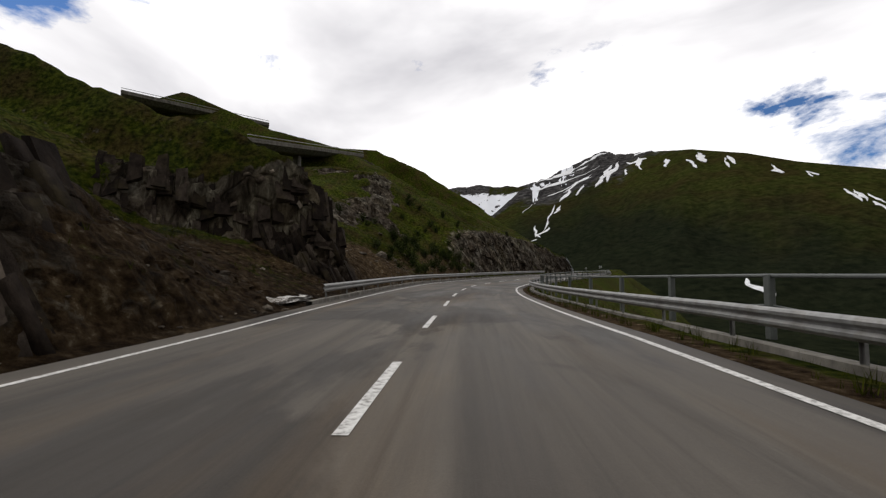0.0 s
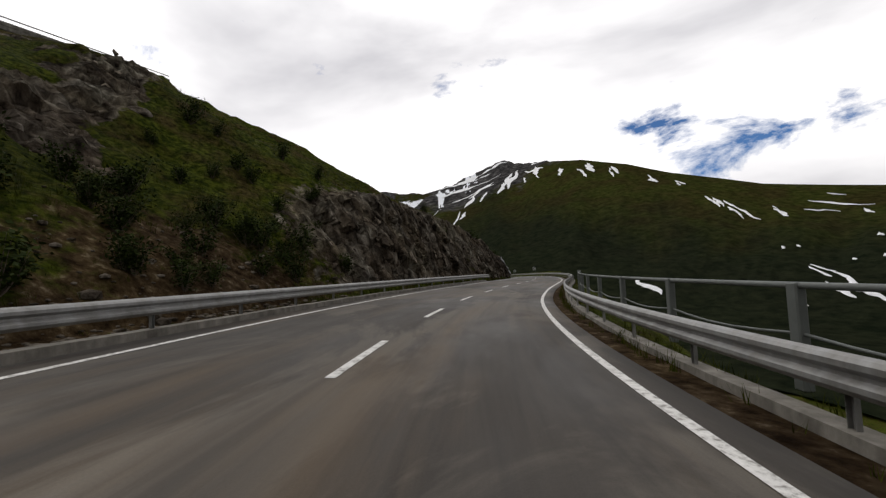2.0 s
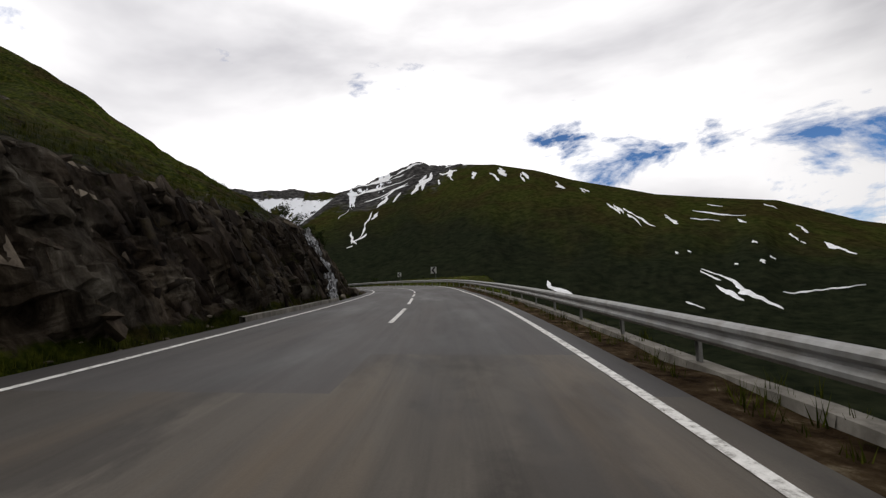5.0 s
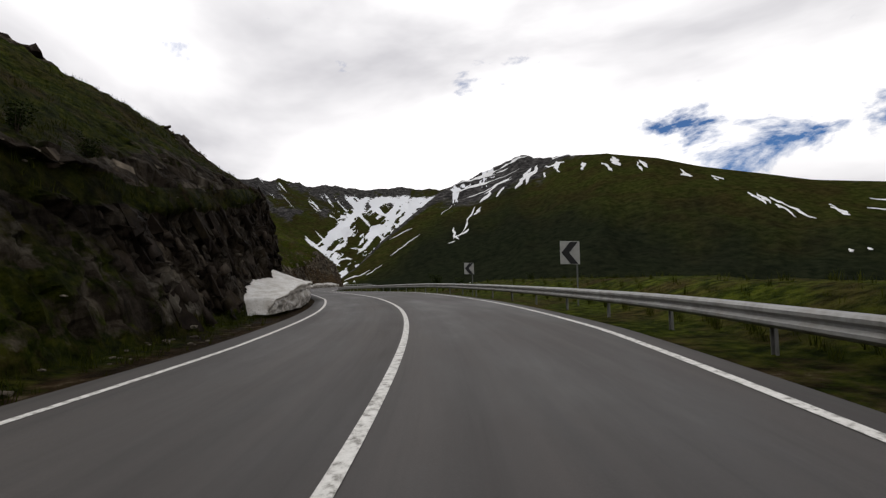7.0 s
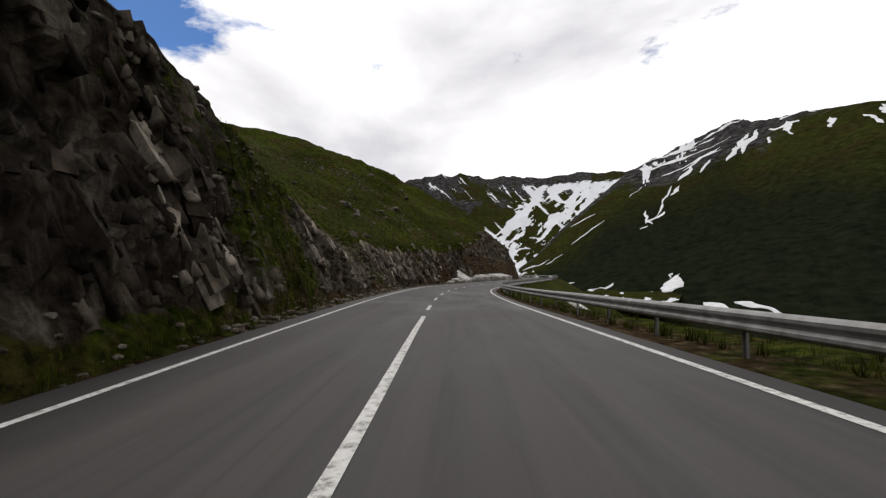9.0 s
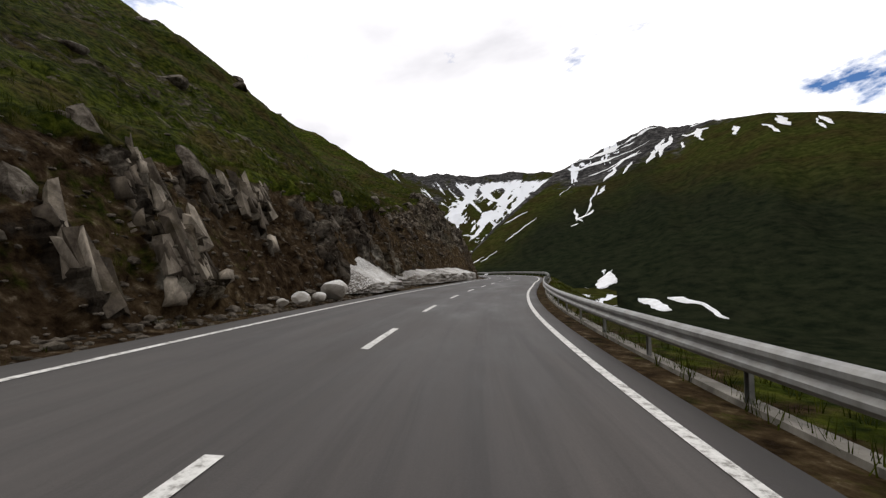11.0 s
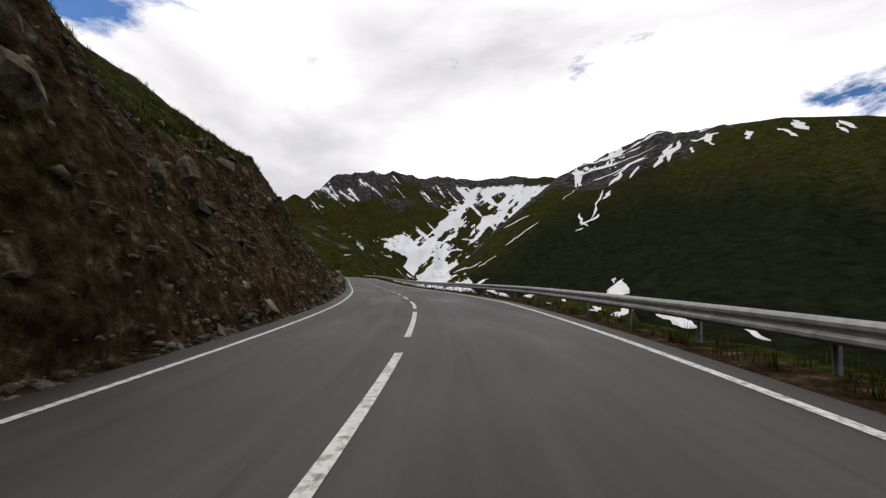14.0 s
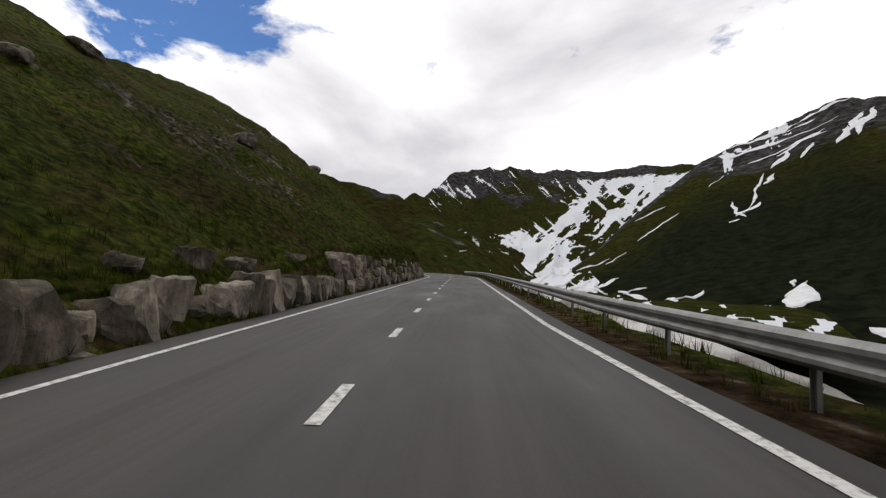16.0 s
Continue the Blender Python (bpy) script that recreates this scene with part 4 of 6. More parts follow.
# the slope below the road, down to the valley
VERGE = ((-40, 1.4), (120, 1.4), (150, 1.6), (164, 6), (176, 9), (200, 8), (214, 2.5), (235, 1.6), (262, 2.2), (285, 3), (310, 2), (335, 1.8), (380, 1.6), (600, 1.6))
ds = np.concatenate([np.arange(-36, 480, 1.5), np.arange(480, S_END - 4, 6.0)])
du = np.concatenate([np.linspace(0, 1, 12)[:-1], 1 + np.linspace(0, 1, 60) ** 1.3])
DS, DU = np.meshgrid(ds, du, indexing="ij")
e0 = right(DS) + .56
vw = tab(DS, *VERGE)
a, b = np.clip(DU, 0, 1), np.clip(DU - 1, 0, 1)
do = e0 + vw * a + 420 * b ** 1.7
x, y, zr, h = at_line(DS)
near = np.minimum(do, 9.0)
dxx, dyy = x + np.sin(h) * near + .99 * (do - near), y - np.cos(h) * near + .14 * (do - near)
steep = -.62 * (do - e0 - vw) * (DU > 1)
zz = zr + bank(DS) * np.minimum(do, 9) - .05 + tab(DS, (-40, 0), (150, 0), (162, .95), (172, 1.1), (192, .95), (206, .3), (214, 0), (700, 0)) * smooth(.2, .75, a) + np.maximum(steep, -75)
w = smooth(18, 130, do - e0)
base, _, _, _ = mountain_z(dxx, dyy)
zz = (1 - w) * zz + w * (base - 1.5)
zz = zz + smooth(.1, 1, a) * .10 * fbm(dxx * .8, dyy * .8, dxx * 0, 3, 200) + smooth(1.02, 1.3, DU) * 1.2 * fbm(dxx * .08, dyy * .08, dxx * 0, 4, 210) * (1 - smooth(.8, 1, b))
grassy = tab(DS, (-40, .0), (150, 0), (164, 1), (205, 1), (216, .3), (260, .5), (290, .6), (330, .2), (600, .1))
dsoil = np.clip((1 - smooth(.2, .9, a)) * (1 - grassy) * .9 + .25, 0, 1) * (1 - smooth(1, 1.2, DU)) + .15 * smooth(1, 1.2, DU)
slope = sheet("ground", np.stack([dxx, dyy, zz], -1), M_HILL, len(ds), len(du), {"rock": dsoil * 0 - .1, "soil": dsoil, "wet": dsoil * 0})
tagged(slope, "grassy slope falling from the road into the valley", "slope", kind="structure")

# plain land that closes the place behind and below
gx = np.linspace(-4000, 4000, 60)
GX, GY = np.meshgrid(gx, gx, indexing="ij")
GZ = -110 + 0 * GX + smooth(0, -1500, GX) * (1 - smooth(900, 2000, GY)) * 260
land = sheet("ground", np.stack([GX, GY, GZ], -1), M_FAR, 60, 60, {"scree": GX * 0, "snow": GX * 0 - .3})
tagged(land, "valley floor and the land behind the road", "ground", kind="structure")


# ---------------------------------------------------------------- guardrails
def beam_mesh(s0, s1, f, face):
    """W-shaped steel beam along the road; face: +1 turns its front to the left."""
    prof = ((.0, .41), (.05, .44), (.085, .475), (.085, .525), (.02, .575), (.02, .615), (.085, .665), (.085, .72), (.05, .76), (.0, .785))
    n = 5
    s = np.linspace(s0, s1, n)
    vs, fs = [], []
    for back in (0, 1):
        for i in range(n):
            for d, z in prof:
                off = f(s[i]) - face * (d - .012 * back)
                vs.append(place(s[i], off, z + (.0)))
    m, k = len(prof), n * len(prof)
    for i in range(n - 1):
        for j in range(m - 1):
            q = i * m + j
            fs.append((q, q + 1, q + m + 1, q + m))
            fs.append((k + q, k + q + m, k + q + m + 1, k + q + 1))
        for j in (0, m - 1):
            q = i * m + j
            fs.append((q, q + m, k + q + m, k + q))
    for i in (0, n - 1):
        for j in range(m - 1):
            q = i * m + j
            fs.append((q, q + 1, k + q + 1, k + q))
    return mesh_of("beam", vs, fs, M_STEEL)


def box_mesh(name, sx, sy, sz, mat, bev=0.006, z0=0.0):
    bm = bmesh.new()
    bmesh.ops.create_cube(bm, size=1.0)
    bmesh.ops.scale(bm, vec=(sx, sy, sz), verts=bm.verts)
    bmesh.ops.translate(bm, vec=(0, 0, z0 + sz / 2), verts=bm.verts)
    if bev:
        bmesh.ops.bevel(bm, geom=list(bm.edges), offset=bev, segments=1, affect="EDGES")
    me = bpy.data.meshes.new(name)
    bm.to_mesh(me)
    bm.free()
    me.materials.append(mat)
    return me


def tube_mesh(name, pts, r, mat, sides=8):
    pts = [Vector(p) for p in pts]
    vs, fs = [], []
    for i, p in enumerate(pts):
        d = (pts[min(i + 1, len(pts) - 1)] - pts[max(i - 1, 0)]).normalized()
        u = d.cross(Vector((0.13, 0.27, 1))).normalized()
        v = d.cross(u)
        for k in range(sides):
            a = 2 * math.pi * k / sides
            vs.append(p + r * (math.cos(a) * u + math.sin(a) * v))
    for i in range(len(pts) - 1):
        for k in range(sides):
            a, b = i * sides + k, i * sides + (k + 1) % sides
            fs.append((a, b, b + sides, a + sides))
    fs.append(tuple(range(sides)))
    fs.append(tuple(range((len(pts) - 1) * sides, len(pts) * sides)))
    return mesh_of(name, vs, fs, mat, flat=False)


def channel_mesh(h):
    """Steel C-shaped post."""
    t, w, d = .008, .10, .055
    out = ((0, 0), (w, 0), (w, d), (w - t, d), (w - t, t), (t, t), (t, d), (0, d))
    vs = [(x - w / 2, y - .03, z) for z in (-.5, h) for x, y in out]
    n = len(out)
    fs = [(i, (i + 1) % n, n + (i + 1) % n, n + i) for i in range(n)] + [tuple(range(n))[::-1], tuple(range(n, 2 * n))]
    return mesh_of("post", vs, fs, M_STEEL)


RAIL_POST = channel_mesh(.70)
SPACER = box_mesh("spacer", .09, .14, .20, M_STEEL, .008, .50)


def guardrail(s0, s1, f, face, label):
    g = thing("guardrail", label, "guardrail")
    s = s0
    while s < s1 - .5:
        e = min(s + 4.0, s1)
        part("beam", beam_mesh(s, e + .06, f, face), g)
        s = e
    s = s0 + .7
    while s < s1:
        p = place(s, f(s) + face * .13)
        hd = float(at_line(s)[3])
        po = part("post", RAIL_POST, g)
        po.matrix_local = Matrix.Translation(p) @ Matrix.Rotation(hd + (math.pi / 2 if face > 0 else -math.pi / 2) - math.pi / 2, 4, "Z")
        sp = part("spacer", SPACER, g)
        sp.matrix_local = Matrix.Translation(place(s, f(s) + face * .05)) @ Matrix.Rotation(hd, 4, "Z")
        s += 3.0
    return g


def rail_right(s):
    return right(s) + tab(s, (0, 2.0), (20, 1.8), (40, 1.2), (84, 1.35), (140, 1.5), (164, 1.5), (176, 1.25), (187, 1.25), (250, 1.15), (303, 1.1), (334, 1.6), (359, 1.3), (396, 1.2), (700, 1.2))


def rail_left(s):
    return left(s) - 1.0


guardrail(-30, 470, rail_right, 1, "galvanised steel guardrail along the valley side of the road")
guardrail(19.3, 94.5, rail_left, -1, "galvanised steel guardrail along the foot of the hill")


def kerb(s0, s1, f, w, h, label):
    s = np.arange(s0, s1, 1.5)
    K = np.arange(4)
    O = np.stack([f(s), f(s) + .02, f(s) + w - .02, f(s) + w], 1)
    Z = np.array((-.15, h, h, -.3))[None, :] + 0 * O
    Z = Z + .018 * vnoise(s * .7, s * 0, s * 0, 7)[:, None]
    ob = sheet("kerb", place(s[:, None] + 0 * O, O, Z), M_CONC, len(s), 4, flat=True)
    tagged(ob, label, "kerb", kind="structure")


kerb(-30, 158, lambda s: rail_right(s) - .03, .36, .07, "weathered concrete kerb under the guardrail")
kerb(240, 330, lambda s: rail_right(s) + .05, .30, .03, "weathered concrete kerb under the guardrail")
kerb(18, 94, lambda s: left(s) - 1.25, .30, .12, "low concrete kerb at the foot of the hill")
kerb(124, 138.5, lambda s: left(s) - 1.0, .22, .16, "low concrete kerb beside the stream")

# railing on the retaining wall
M_RAILING = colour("dull_green_grey_steel", (0.12, 0.13, 0.12), 0.6)
FENCE_POST = box_mesh("post", .20, .14, 1.42, M_RAILING, .02)


def fence_line(s):
    return rail_right(s) + 1.0


fence = thing("railing", "dull green-grey steel railing with round top bar above the valley", "railing")
fs_ = np.arange(-28, 112, 4.2)
for s in fs_:
    po = part("post", FENCE_POST, fence)
    po.matrix_local = Matrix.Translation(place(s, fence_line(s), -.03)) @ Matrix.Rotation(float(at_line(s)[3]), 4, "Z")
for a, b in zip(fs_[:-1], fs_[1:]):
    ss = np.linspace(a, b, 4)
    part("top_bar", tube_mesh("top_bar", [place(q, fence_line(q), 1.35) for q in ss], .045, M_RAILING), fence)
    sag = [place(q, fence_line(q), .72 - .10 * math.sin(math.pi * (q - a) / (b - a))) for q in np.linspace(a, b, 6)]
    part("cable", tube_mesh("cable", sag, .022, M_RAILING, 6), fence)


# ---------------------------------------------------------------- signs and markers
M_POST = colour("dark_post_paint", (0.06, 0.065, 0.06), 0.6)


def chevron_sign(x, y, z, heading, size=1.0):
    g = thing("chevron_sign", "square white curve sign with a black arrow on a steel post", "road sign", (x, y, z), "curve signs")
    g.rotation_euler = (0, 0, heading)
    h = size / 2
    board = part("board", box_mesh("board", size, .04, size, M_WHITE, .01, 1.35), g)
    # arrow pointing left as one faces the board
    w, zc = .40 * size, 1.35 + h
    out = [(-.46 * size, 0), (0, h * .96), (w, h * .96), (-.46 * size + w, 0), (w, -h * .96), (0, -h * .96)]
    vs = [(px, yy, zc + pz) for yy in (-.028, -.022) for px, pz in out]
    fs = [(0, 1, 2, 3), (0, 3, 4, 5), (6, 9, 8, 7), (6, 11, 10, 9)] + [(i, (i + 1) % 6, 6 + (i + 1) % 6, 6 + i) for i in range(6)]
    part("arrow", mesh_of("arrow", vs, fs, M_BLACK), board, "black arrow")
    for px in (.40,):
        part("post", tube_mesh("post", [(px * size, .06, -1.2), (px * size, .06, 1.35 + size * .9)], .028, M_POST), g)
    return g


chevron_sign(59.2, 161.9, 2.3, radians(10), .95)
chevron_sign(57.75, 173.8, 2.05, radians(20), .76)


def delineator(s, o):
    g = thing("delineator", "white roadside marker post with a dark band", "marker post", tuple(place(s, o)), "marker posts")
    g.rotation_euler = (0, 0, float(at_line(s)[3]) - math.pi / 2)
    body = part("body", box_mesh("body", .12, .05, 1.0, M_WHITE, .01, -.1), g)
    part("band", box_mesh("band", .124, .054, .2, M_BLACK, 0, .62), body, "black band")


delineator(113, right(113) + 1.2)


# ---------------------------------------------------------------- snow beside the road
def snow_bank(s0, s1, o0, depth, height, rise, mat, label, lip=.0, seed=0, peak=0.5, step=.16, sooty=.8, flare=0.0):
    """An old bank of snow along the foot of the cliff: steep cut front, top rising to the rock."""
    s = np.arange(s0, s1, step)
    v = np.linspace(0, 1, 40)
    S, V = np.meshgrid(s, v, indexing="ij")
    q = (S - s0) / (s1 - s0)
    env = np.minimum(.45 * smooth(0, .04, q) + .55 * smooth(0, .30, q), smooth(1, .955, q))
    front = np.clip(V / .5, 0, 1)
    roof = np.clip((V - .5) / .5, 0, 1)
    hgt = height * env * (1 + .10 * vnoise(S * .45, S * 0, S * 0, seed))
    up = env * (rise + peak * np.exp(-((q - .72) / .11) ** 2)) * (1 + .12 * vnoise(S * .3, S * 0, S * 0, seed + 2))
    crumble = .14 * fbm(S * 1.2, V * 8, S * 0, 4, seed + 3) * (1 - roof) * smooth(0, .15, front)
    cut, edge = blocks(S * 1.5, V * 7, S * 0, seed + 9)
    o = o0 + flare * (1 - q) ** 2 + .3 * (1 - env) * depth + crumble + .10 * cut * (1 - roof) + .10 * front - lip * np.exp(-((front - .92) / .08) ** 2) * (roof <= 0) + depth * roof * (.35 + .65 * env)
    z = -.05 + hgt * front + up * roof ** 1.2 + .04 * fbm(S * .8, V * 5, S * 0, 3, seed + 5)
    wave = .05 * vnoise(S * .7, S * 0, S * 0, seed + 6)
    soot = np.exp(-((front - .66 - wave) / .05) ** 2) * (roof <= 0) + .55 * (1 - smooth(.15, .6, front + wave)) + .35 * (front < .66 + wave)
    ob = sheet("snow_bank", place(S, -o, z), mat, len(s), len(v), {"soot": np.clip(soot * sooty, 0, 1)})
    return tagged(ob, label, "snow bank")


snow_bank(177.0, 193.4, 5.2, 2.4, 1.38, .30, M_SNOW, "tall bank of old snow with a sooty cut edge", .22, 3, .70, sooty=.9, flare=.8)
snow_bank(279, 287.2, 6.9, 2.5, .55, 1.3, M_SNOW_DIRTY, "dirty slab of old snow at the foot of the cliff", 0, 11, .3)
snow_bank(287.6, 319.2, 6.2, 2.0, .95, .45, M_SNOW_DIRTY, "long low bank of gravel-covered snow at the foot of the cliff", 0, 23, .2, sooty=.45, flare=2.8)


# ---------------------------------------------------------------- stones
def stone_mesh(seed, flat=.7, n=2):
    rnd = random.Random(seed)
    bm = bmesh.new()
    bmesh.ops.create_icosphere(bm, subdivisions=n, radius=1.0)
    cuts = [Vector((rnd.gauss(0, 1), rnd.gauss(0, 1), rnd.gauss(0, 1))).normalized() for _ in range(9)]
    for v in bm.verts:
        for c in cuts:
            d = v.co.dot(c)
            lim = .60 + .22 * abs(math.sin(c.x * 37.0))
            if d > lim:
                v.co -= c * (d - lim)
        v.co *= 1 + .06 * noise.noise(v.co * 2.3 + Vector((seed, 0, 0)))
        v.co.z *= flat
    me = bpy.data.meshes.new("stone")
    bm.to_mesh(me)
    bm.free()
    me.materials.append(M_STONE)
    return me


STONES = [stone_mesh(i, .55 + .08 * (i % 5), 3) for i in range(8)]


def on_hill(s, u):
    x, y, z, rk, sl = hill_surface(np.array([[float(s)]]), np.array([[float(u)]]))
    return float(x[0, 0]), float(y[0, 0]), float(z[0, 0]), float(rk[0, 0])


rnd = random.Random(5)


def boulder(s, u, size, label, lift=.02, mesh=None):
    x, y, z, _ = on_hill(s, u)
    ob = new("boulder", mesh or STONES[rnd.randrange(8)])
    ob.matrix_world = Matrix.LocRotScale((x, y, z + lift * size), Euler((rnd.uniform(-.4, .4), rnd.uniform(-.4, .4), rnd.uniform(0, 6.3))), (size, size * rnd.uniform(.7, 1.1), size * rnd.uniform(.6, .9)))
    return tagged(ob, label, "rock", "boulders on the hillside")


for s, u, size in ((46, 2.05, .7), (52, 2.2, .5), (39, 1.9, .45), (58, 2.3, .6), (66, 2.35, .8), (254, 2.12, .7), (262, 2.3, .6), (274, 2.35, .7), (281, 2.45, .9), (247, 2.25, .7), (317, 2.02, .8), (320, 1.98, .7), (334, 2.0, .7), (337, 1.97, .6), (413, 2.55, 1.7), (430, 2.5, 2.4), (286, 2.85, .9), (287, 2.9, .7), (290, 2.8, .9), (291, 2.76, .6), (293, 2.72, .7), (266, 2.4, 1.2), (267, 2.36, .9), (265, 2.33, .7), (256, 2.5, .8), (345, 2.85, .8), (346, 2.7, .7), (403, 2.35, .9), (446, 2.45, 1.4)):
    boulder(s, u, size, "grey angular boulder bedded in the grassy slope")

# loose stones along the foot of the hill
rn = np.random.RandomState(8)
ls = np.concatenate([rn.uniform(-30, 470, 4000), rn.uniform(36, 62, 900), rn.uniform(215, 390, 9000)])
dens = tab(ls, (-30, .2), (30, .3), (45, .9), (70, .3), (120, .3), (160, .5), (215, .6), (250, .9), (300, .7), (325, .8), (350, .5), (385, .4), (394, .3), (470, .3))
ls = ls[rn.rand(len(ls)) < dens]
pick = rn.rand(len(ls))
lu = np.where(pick < .40, rn.uniform(.5, 1.05, len(ls)), np.where(pick < .85, rn.uniform(.9, 2.0, len(ls)), rn.uniform(1.0, 2.3, len(ls))))
lx, ly, lz, lr, _ = hill_surface(ls[None, :], lu[None, :])
shapes = [stone_mesh(40 + i, .38 + .06 * i, 1) for i in range(5)]
shape_v = [np.array([v.co[:] for v in m.vertices]) for m in shapes]
shape_f = [tuple(p.vertices) for p in shapes[0].polygons]
verts, faces = [], []
for i in range(len(ls)):
    if lr[0, i] > .8:
        continue
    k = rn.uniform(.03, .10) * (1 + 2.6 * rn.rand() ** 5)
    th = rn.uniform(0, 6.3)
    c, sn = math.cos(th), math.sin(th)
    b = shape_v[rn.randint(5)] * k
    b = np.stack([b[:, 0] * c - b[:, 1] * sn, b[:, 0] * sn + b[:, 1] * c, b[:, 2]], 1) + (lx[0, i], ly[0, i], lz[0, i] + k * .1)
    q = len(verts)
    verts.extend(b.tolist())
    faces.extend([tuple(j + q for j in f) for f in shape_f])
loose = new("loose_stones", mesh_of("loose_stones", verts, faces, M_STONE))
tagged(loose, "loose grey stones and gravel at the foot of the hill", "stones", kind="stuff")


# ---------------------------------------------------------------- broken rock on the faces
def shards(name, sa, ua, wide, deep, tall, lean, mat, label, seed, sink=.30, turn=0.0, singles=140, yaw=.3, rag=.62):
    """Angular split blocks bedded in the slope, as one mesh."""
    rs = np.random.RandomState(seed)
    n = len(sa)
    x, y, z, _, _ = (q[0] for q in hill_surface(sa[None, :], ua[None, :]))
    h = at_line(sa)[3] + turn
    side = np.stack([np.cos(h), np.sin(h), 0 * h], -1)
    out = np.stack([np.sin(h) * .9, -np.cos(h) * .9, 0 * h + .43], -1)
    up = np.cross(out, side)
    up = up * np.sign(up[:, 2:3])
    c, sn = np.cos(lean)[:, None], np.sin(lean)[:, None]
    a1, a3 = side * c + up * sn, up * c - side * sn
    yaw = rs.normal(0, yaw, n)[:, None]
    a1, a2 = a1 * np.cos(yaw) + out * np.sin(yaw), out * np.cos(yaw) - a1 * np.sin(yaw)
    corner = np.array([(i, j, k) for i in (-1, 1) for j in (-1, 1) for k in (-1, 1)], float)
    q = corner[None] * (1 - rag * rs.rand(n, 8, 3) ** 1.4)
    q[:, corner[:, 2] > 0, :2] *= rs.uniform(.55, 1.0, (n, 1, 1))
    v = (np.stack([x, y, z], -1)[:, None] + q[..., :1] * (wide[:, None] * .5)[..., None] * a1[:, None] + (q[..., 1:2] * .5 - sink) * deep[:, None, None] * a2[:, None] + q[..., 2:] * (tall[:, None] * .5)[..., None] * a3[:, None])
    f = np.array([(0, 1, 3, 2), (4, 6, 7, 5), (0, 4, 5, 1), (2, 3, 7, 6), (0, 2, 6, 4), (1, 5, 7, 3)])
    # the largest blocks are pieces of their own
    order = np.argsort(-wide * tall)
    for i in order[:singles]:
        me = bpy.data.meshes.new("rock")
        me.from_pydata(v[i].tolist(), [], f.tolist())
        me.materials.append(mat)
        part("rock", me, hillside)
    v = v[np.sort(order[singles:])]
    n = len(v)
    F = (f[None] + 8 * np.arange(n)[:, None, None]).reshape(-1, 4)
    me = bpy.data.meshes.new(name)
    me.vertices.add(n * 8)
    me.vertices.foreach_set("co", v.reshape(-1).astype(np.float32))
    me.loops.add(F.size)
    me.loops.foreach_set("vertex_index", F.reshape(-1).astype(np.int32))
    me.polygons.add(len(F))
    me.polygons.foreach_set("loop_start", np.arange(0, F.size, 4, dtype=np.int32))
    me.polygons.foreach_set("loop_total", np.full(len(F), 4, np.int32))
    me.update(calc_edges=True)
    me.materials.append(mat)
    return tagged(new(name, me), label, "rock", kind="stuff")


def scatter(seed, n, s0, s1, u0, u1, test):
    """Places on the hill where test(s, u, o, rock, height) holds."""
    rs = np.random.RandomState(seed)
    sa, ua = rs.uniform(s0, s1, n), rs.uniform(u0, u1, n)
    o, _ = hill_base(sa, ua)
    _, _, z, rk, _ = (q[0] for q in hill_surface(sa[None, :], ua[None, :]))
    keep = test(sa, ua, o, rk)
    return sa[keep], ua[keep], rs


def span(rs, n, a, b, p=1.0):
    return a + (b - a) * rs.rand(n) ** p


sa, ua, rs = scatter(501, 900, -34, 34, 1.0, 1.97, lambda s, u, o, rk: rk > .45)
n = len(sa)
shards("rock_columns", sa, ua, span(rs, n, .3, 1.1), span(rs, n, .3, .7), span(rs, n, 1.2, 3.6, 1.2), rs.normal(.04, .07, n), M_SHARD_WET_SHADE, "damp upright rock columns in the cliff, darkened with painted shade", 1, .40, yaw=.15, rag=.36)
sa, ua, rs = scatter(502, 1900, 22, 30, 1.2, 2.9, lambda s, u, o, rk: (np.abs(s - spur(o) + .15) < .6) & (o > 10) & (o < 24))
n = len(sa)
shards("rock_columns", sa, ua, span(rs, n, .5, 1.5), span(rs, n, .4, .9), span(rs, n, 1.5, 3.6, 1.2), rs.normal(.02, .03, n), M_SHARD_WET_SHADE, "dark spur of cliff with upright joints above the grass", 2, .46, -math.pi / 3, yaw=.12, rag=.34)
sa, ua, rs = scatter(503, 420, 62, 122, 1.0, 2.0, lambda s, u, o, rk: rk > .55)
n = len(sa)
shards("rock_blocks", sa, ua, span(rs, n, .15, 1.1, 2.2), span(rs, n, .2, .5), span(rs, n, .2, 1.3, 1.9), rs.normal(.05, .28, n), M_SHARD, "grey jointed blocks of the rock wall above the guardrail", 3, .48)
sa, ua, rs = scatter(504, 2300, 122, 216, 1.0, 2.0, lambda s, u, o, rk: rk > .6 + .25 * ((s > 144) & (s < 169)))
n = len(sa)
shards("rock_blocks", sa, ua, span(rs, n, .15, 1.1, 2.2), span(rs, n, .25, .6), span(rs, n, .3, 2.0, 1.8), rs.normal(.03, .16, n), M_SHARD_WET_SHADE, "damp jointed blocks of the rock face, darkened with painted shade", 4, .36)
sa, ua, rs = scatter(505, 2600, 214, 276, .98, 2.03, lambda s, u, o, rk: rk > .67)
n = len(sa)
shards("rock_ribs", sa, ua, span(rs, n, .18, .75, 1.6), span(rs, n, .3, .8), span(rs, n, .5, 2.6, 1.6), rs.normal(-.06, .16, n), M_RIB, "pale ribs of split rock in the brown cutting", 5)
sa, ua, rs = scatter(506, 9000, 296, 392, .9, 2.06, lambda s, u, o, rk: (np.sin(s * 1.3 + u * 9) + np.sin(s * .47 - u * 5) > -.4 + .5 * (u < 1.25)))
n = len(sa)
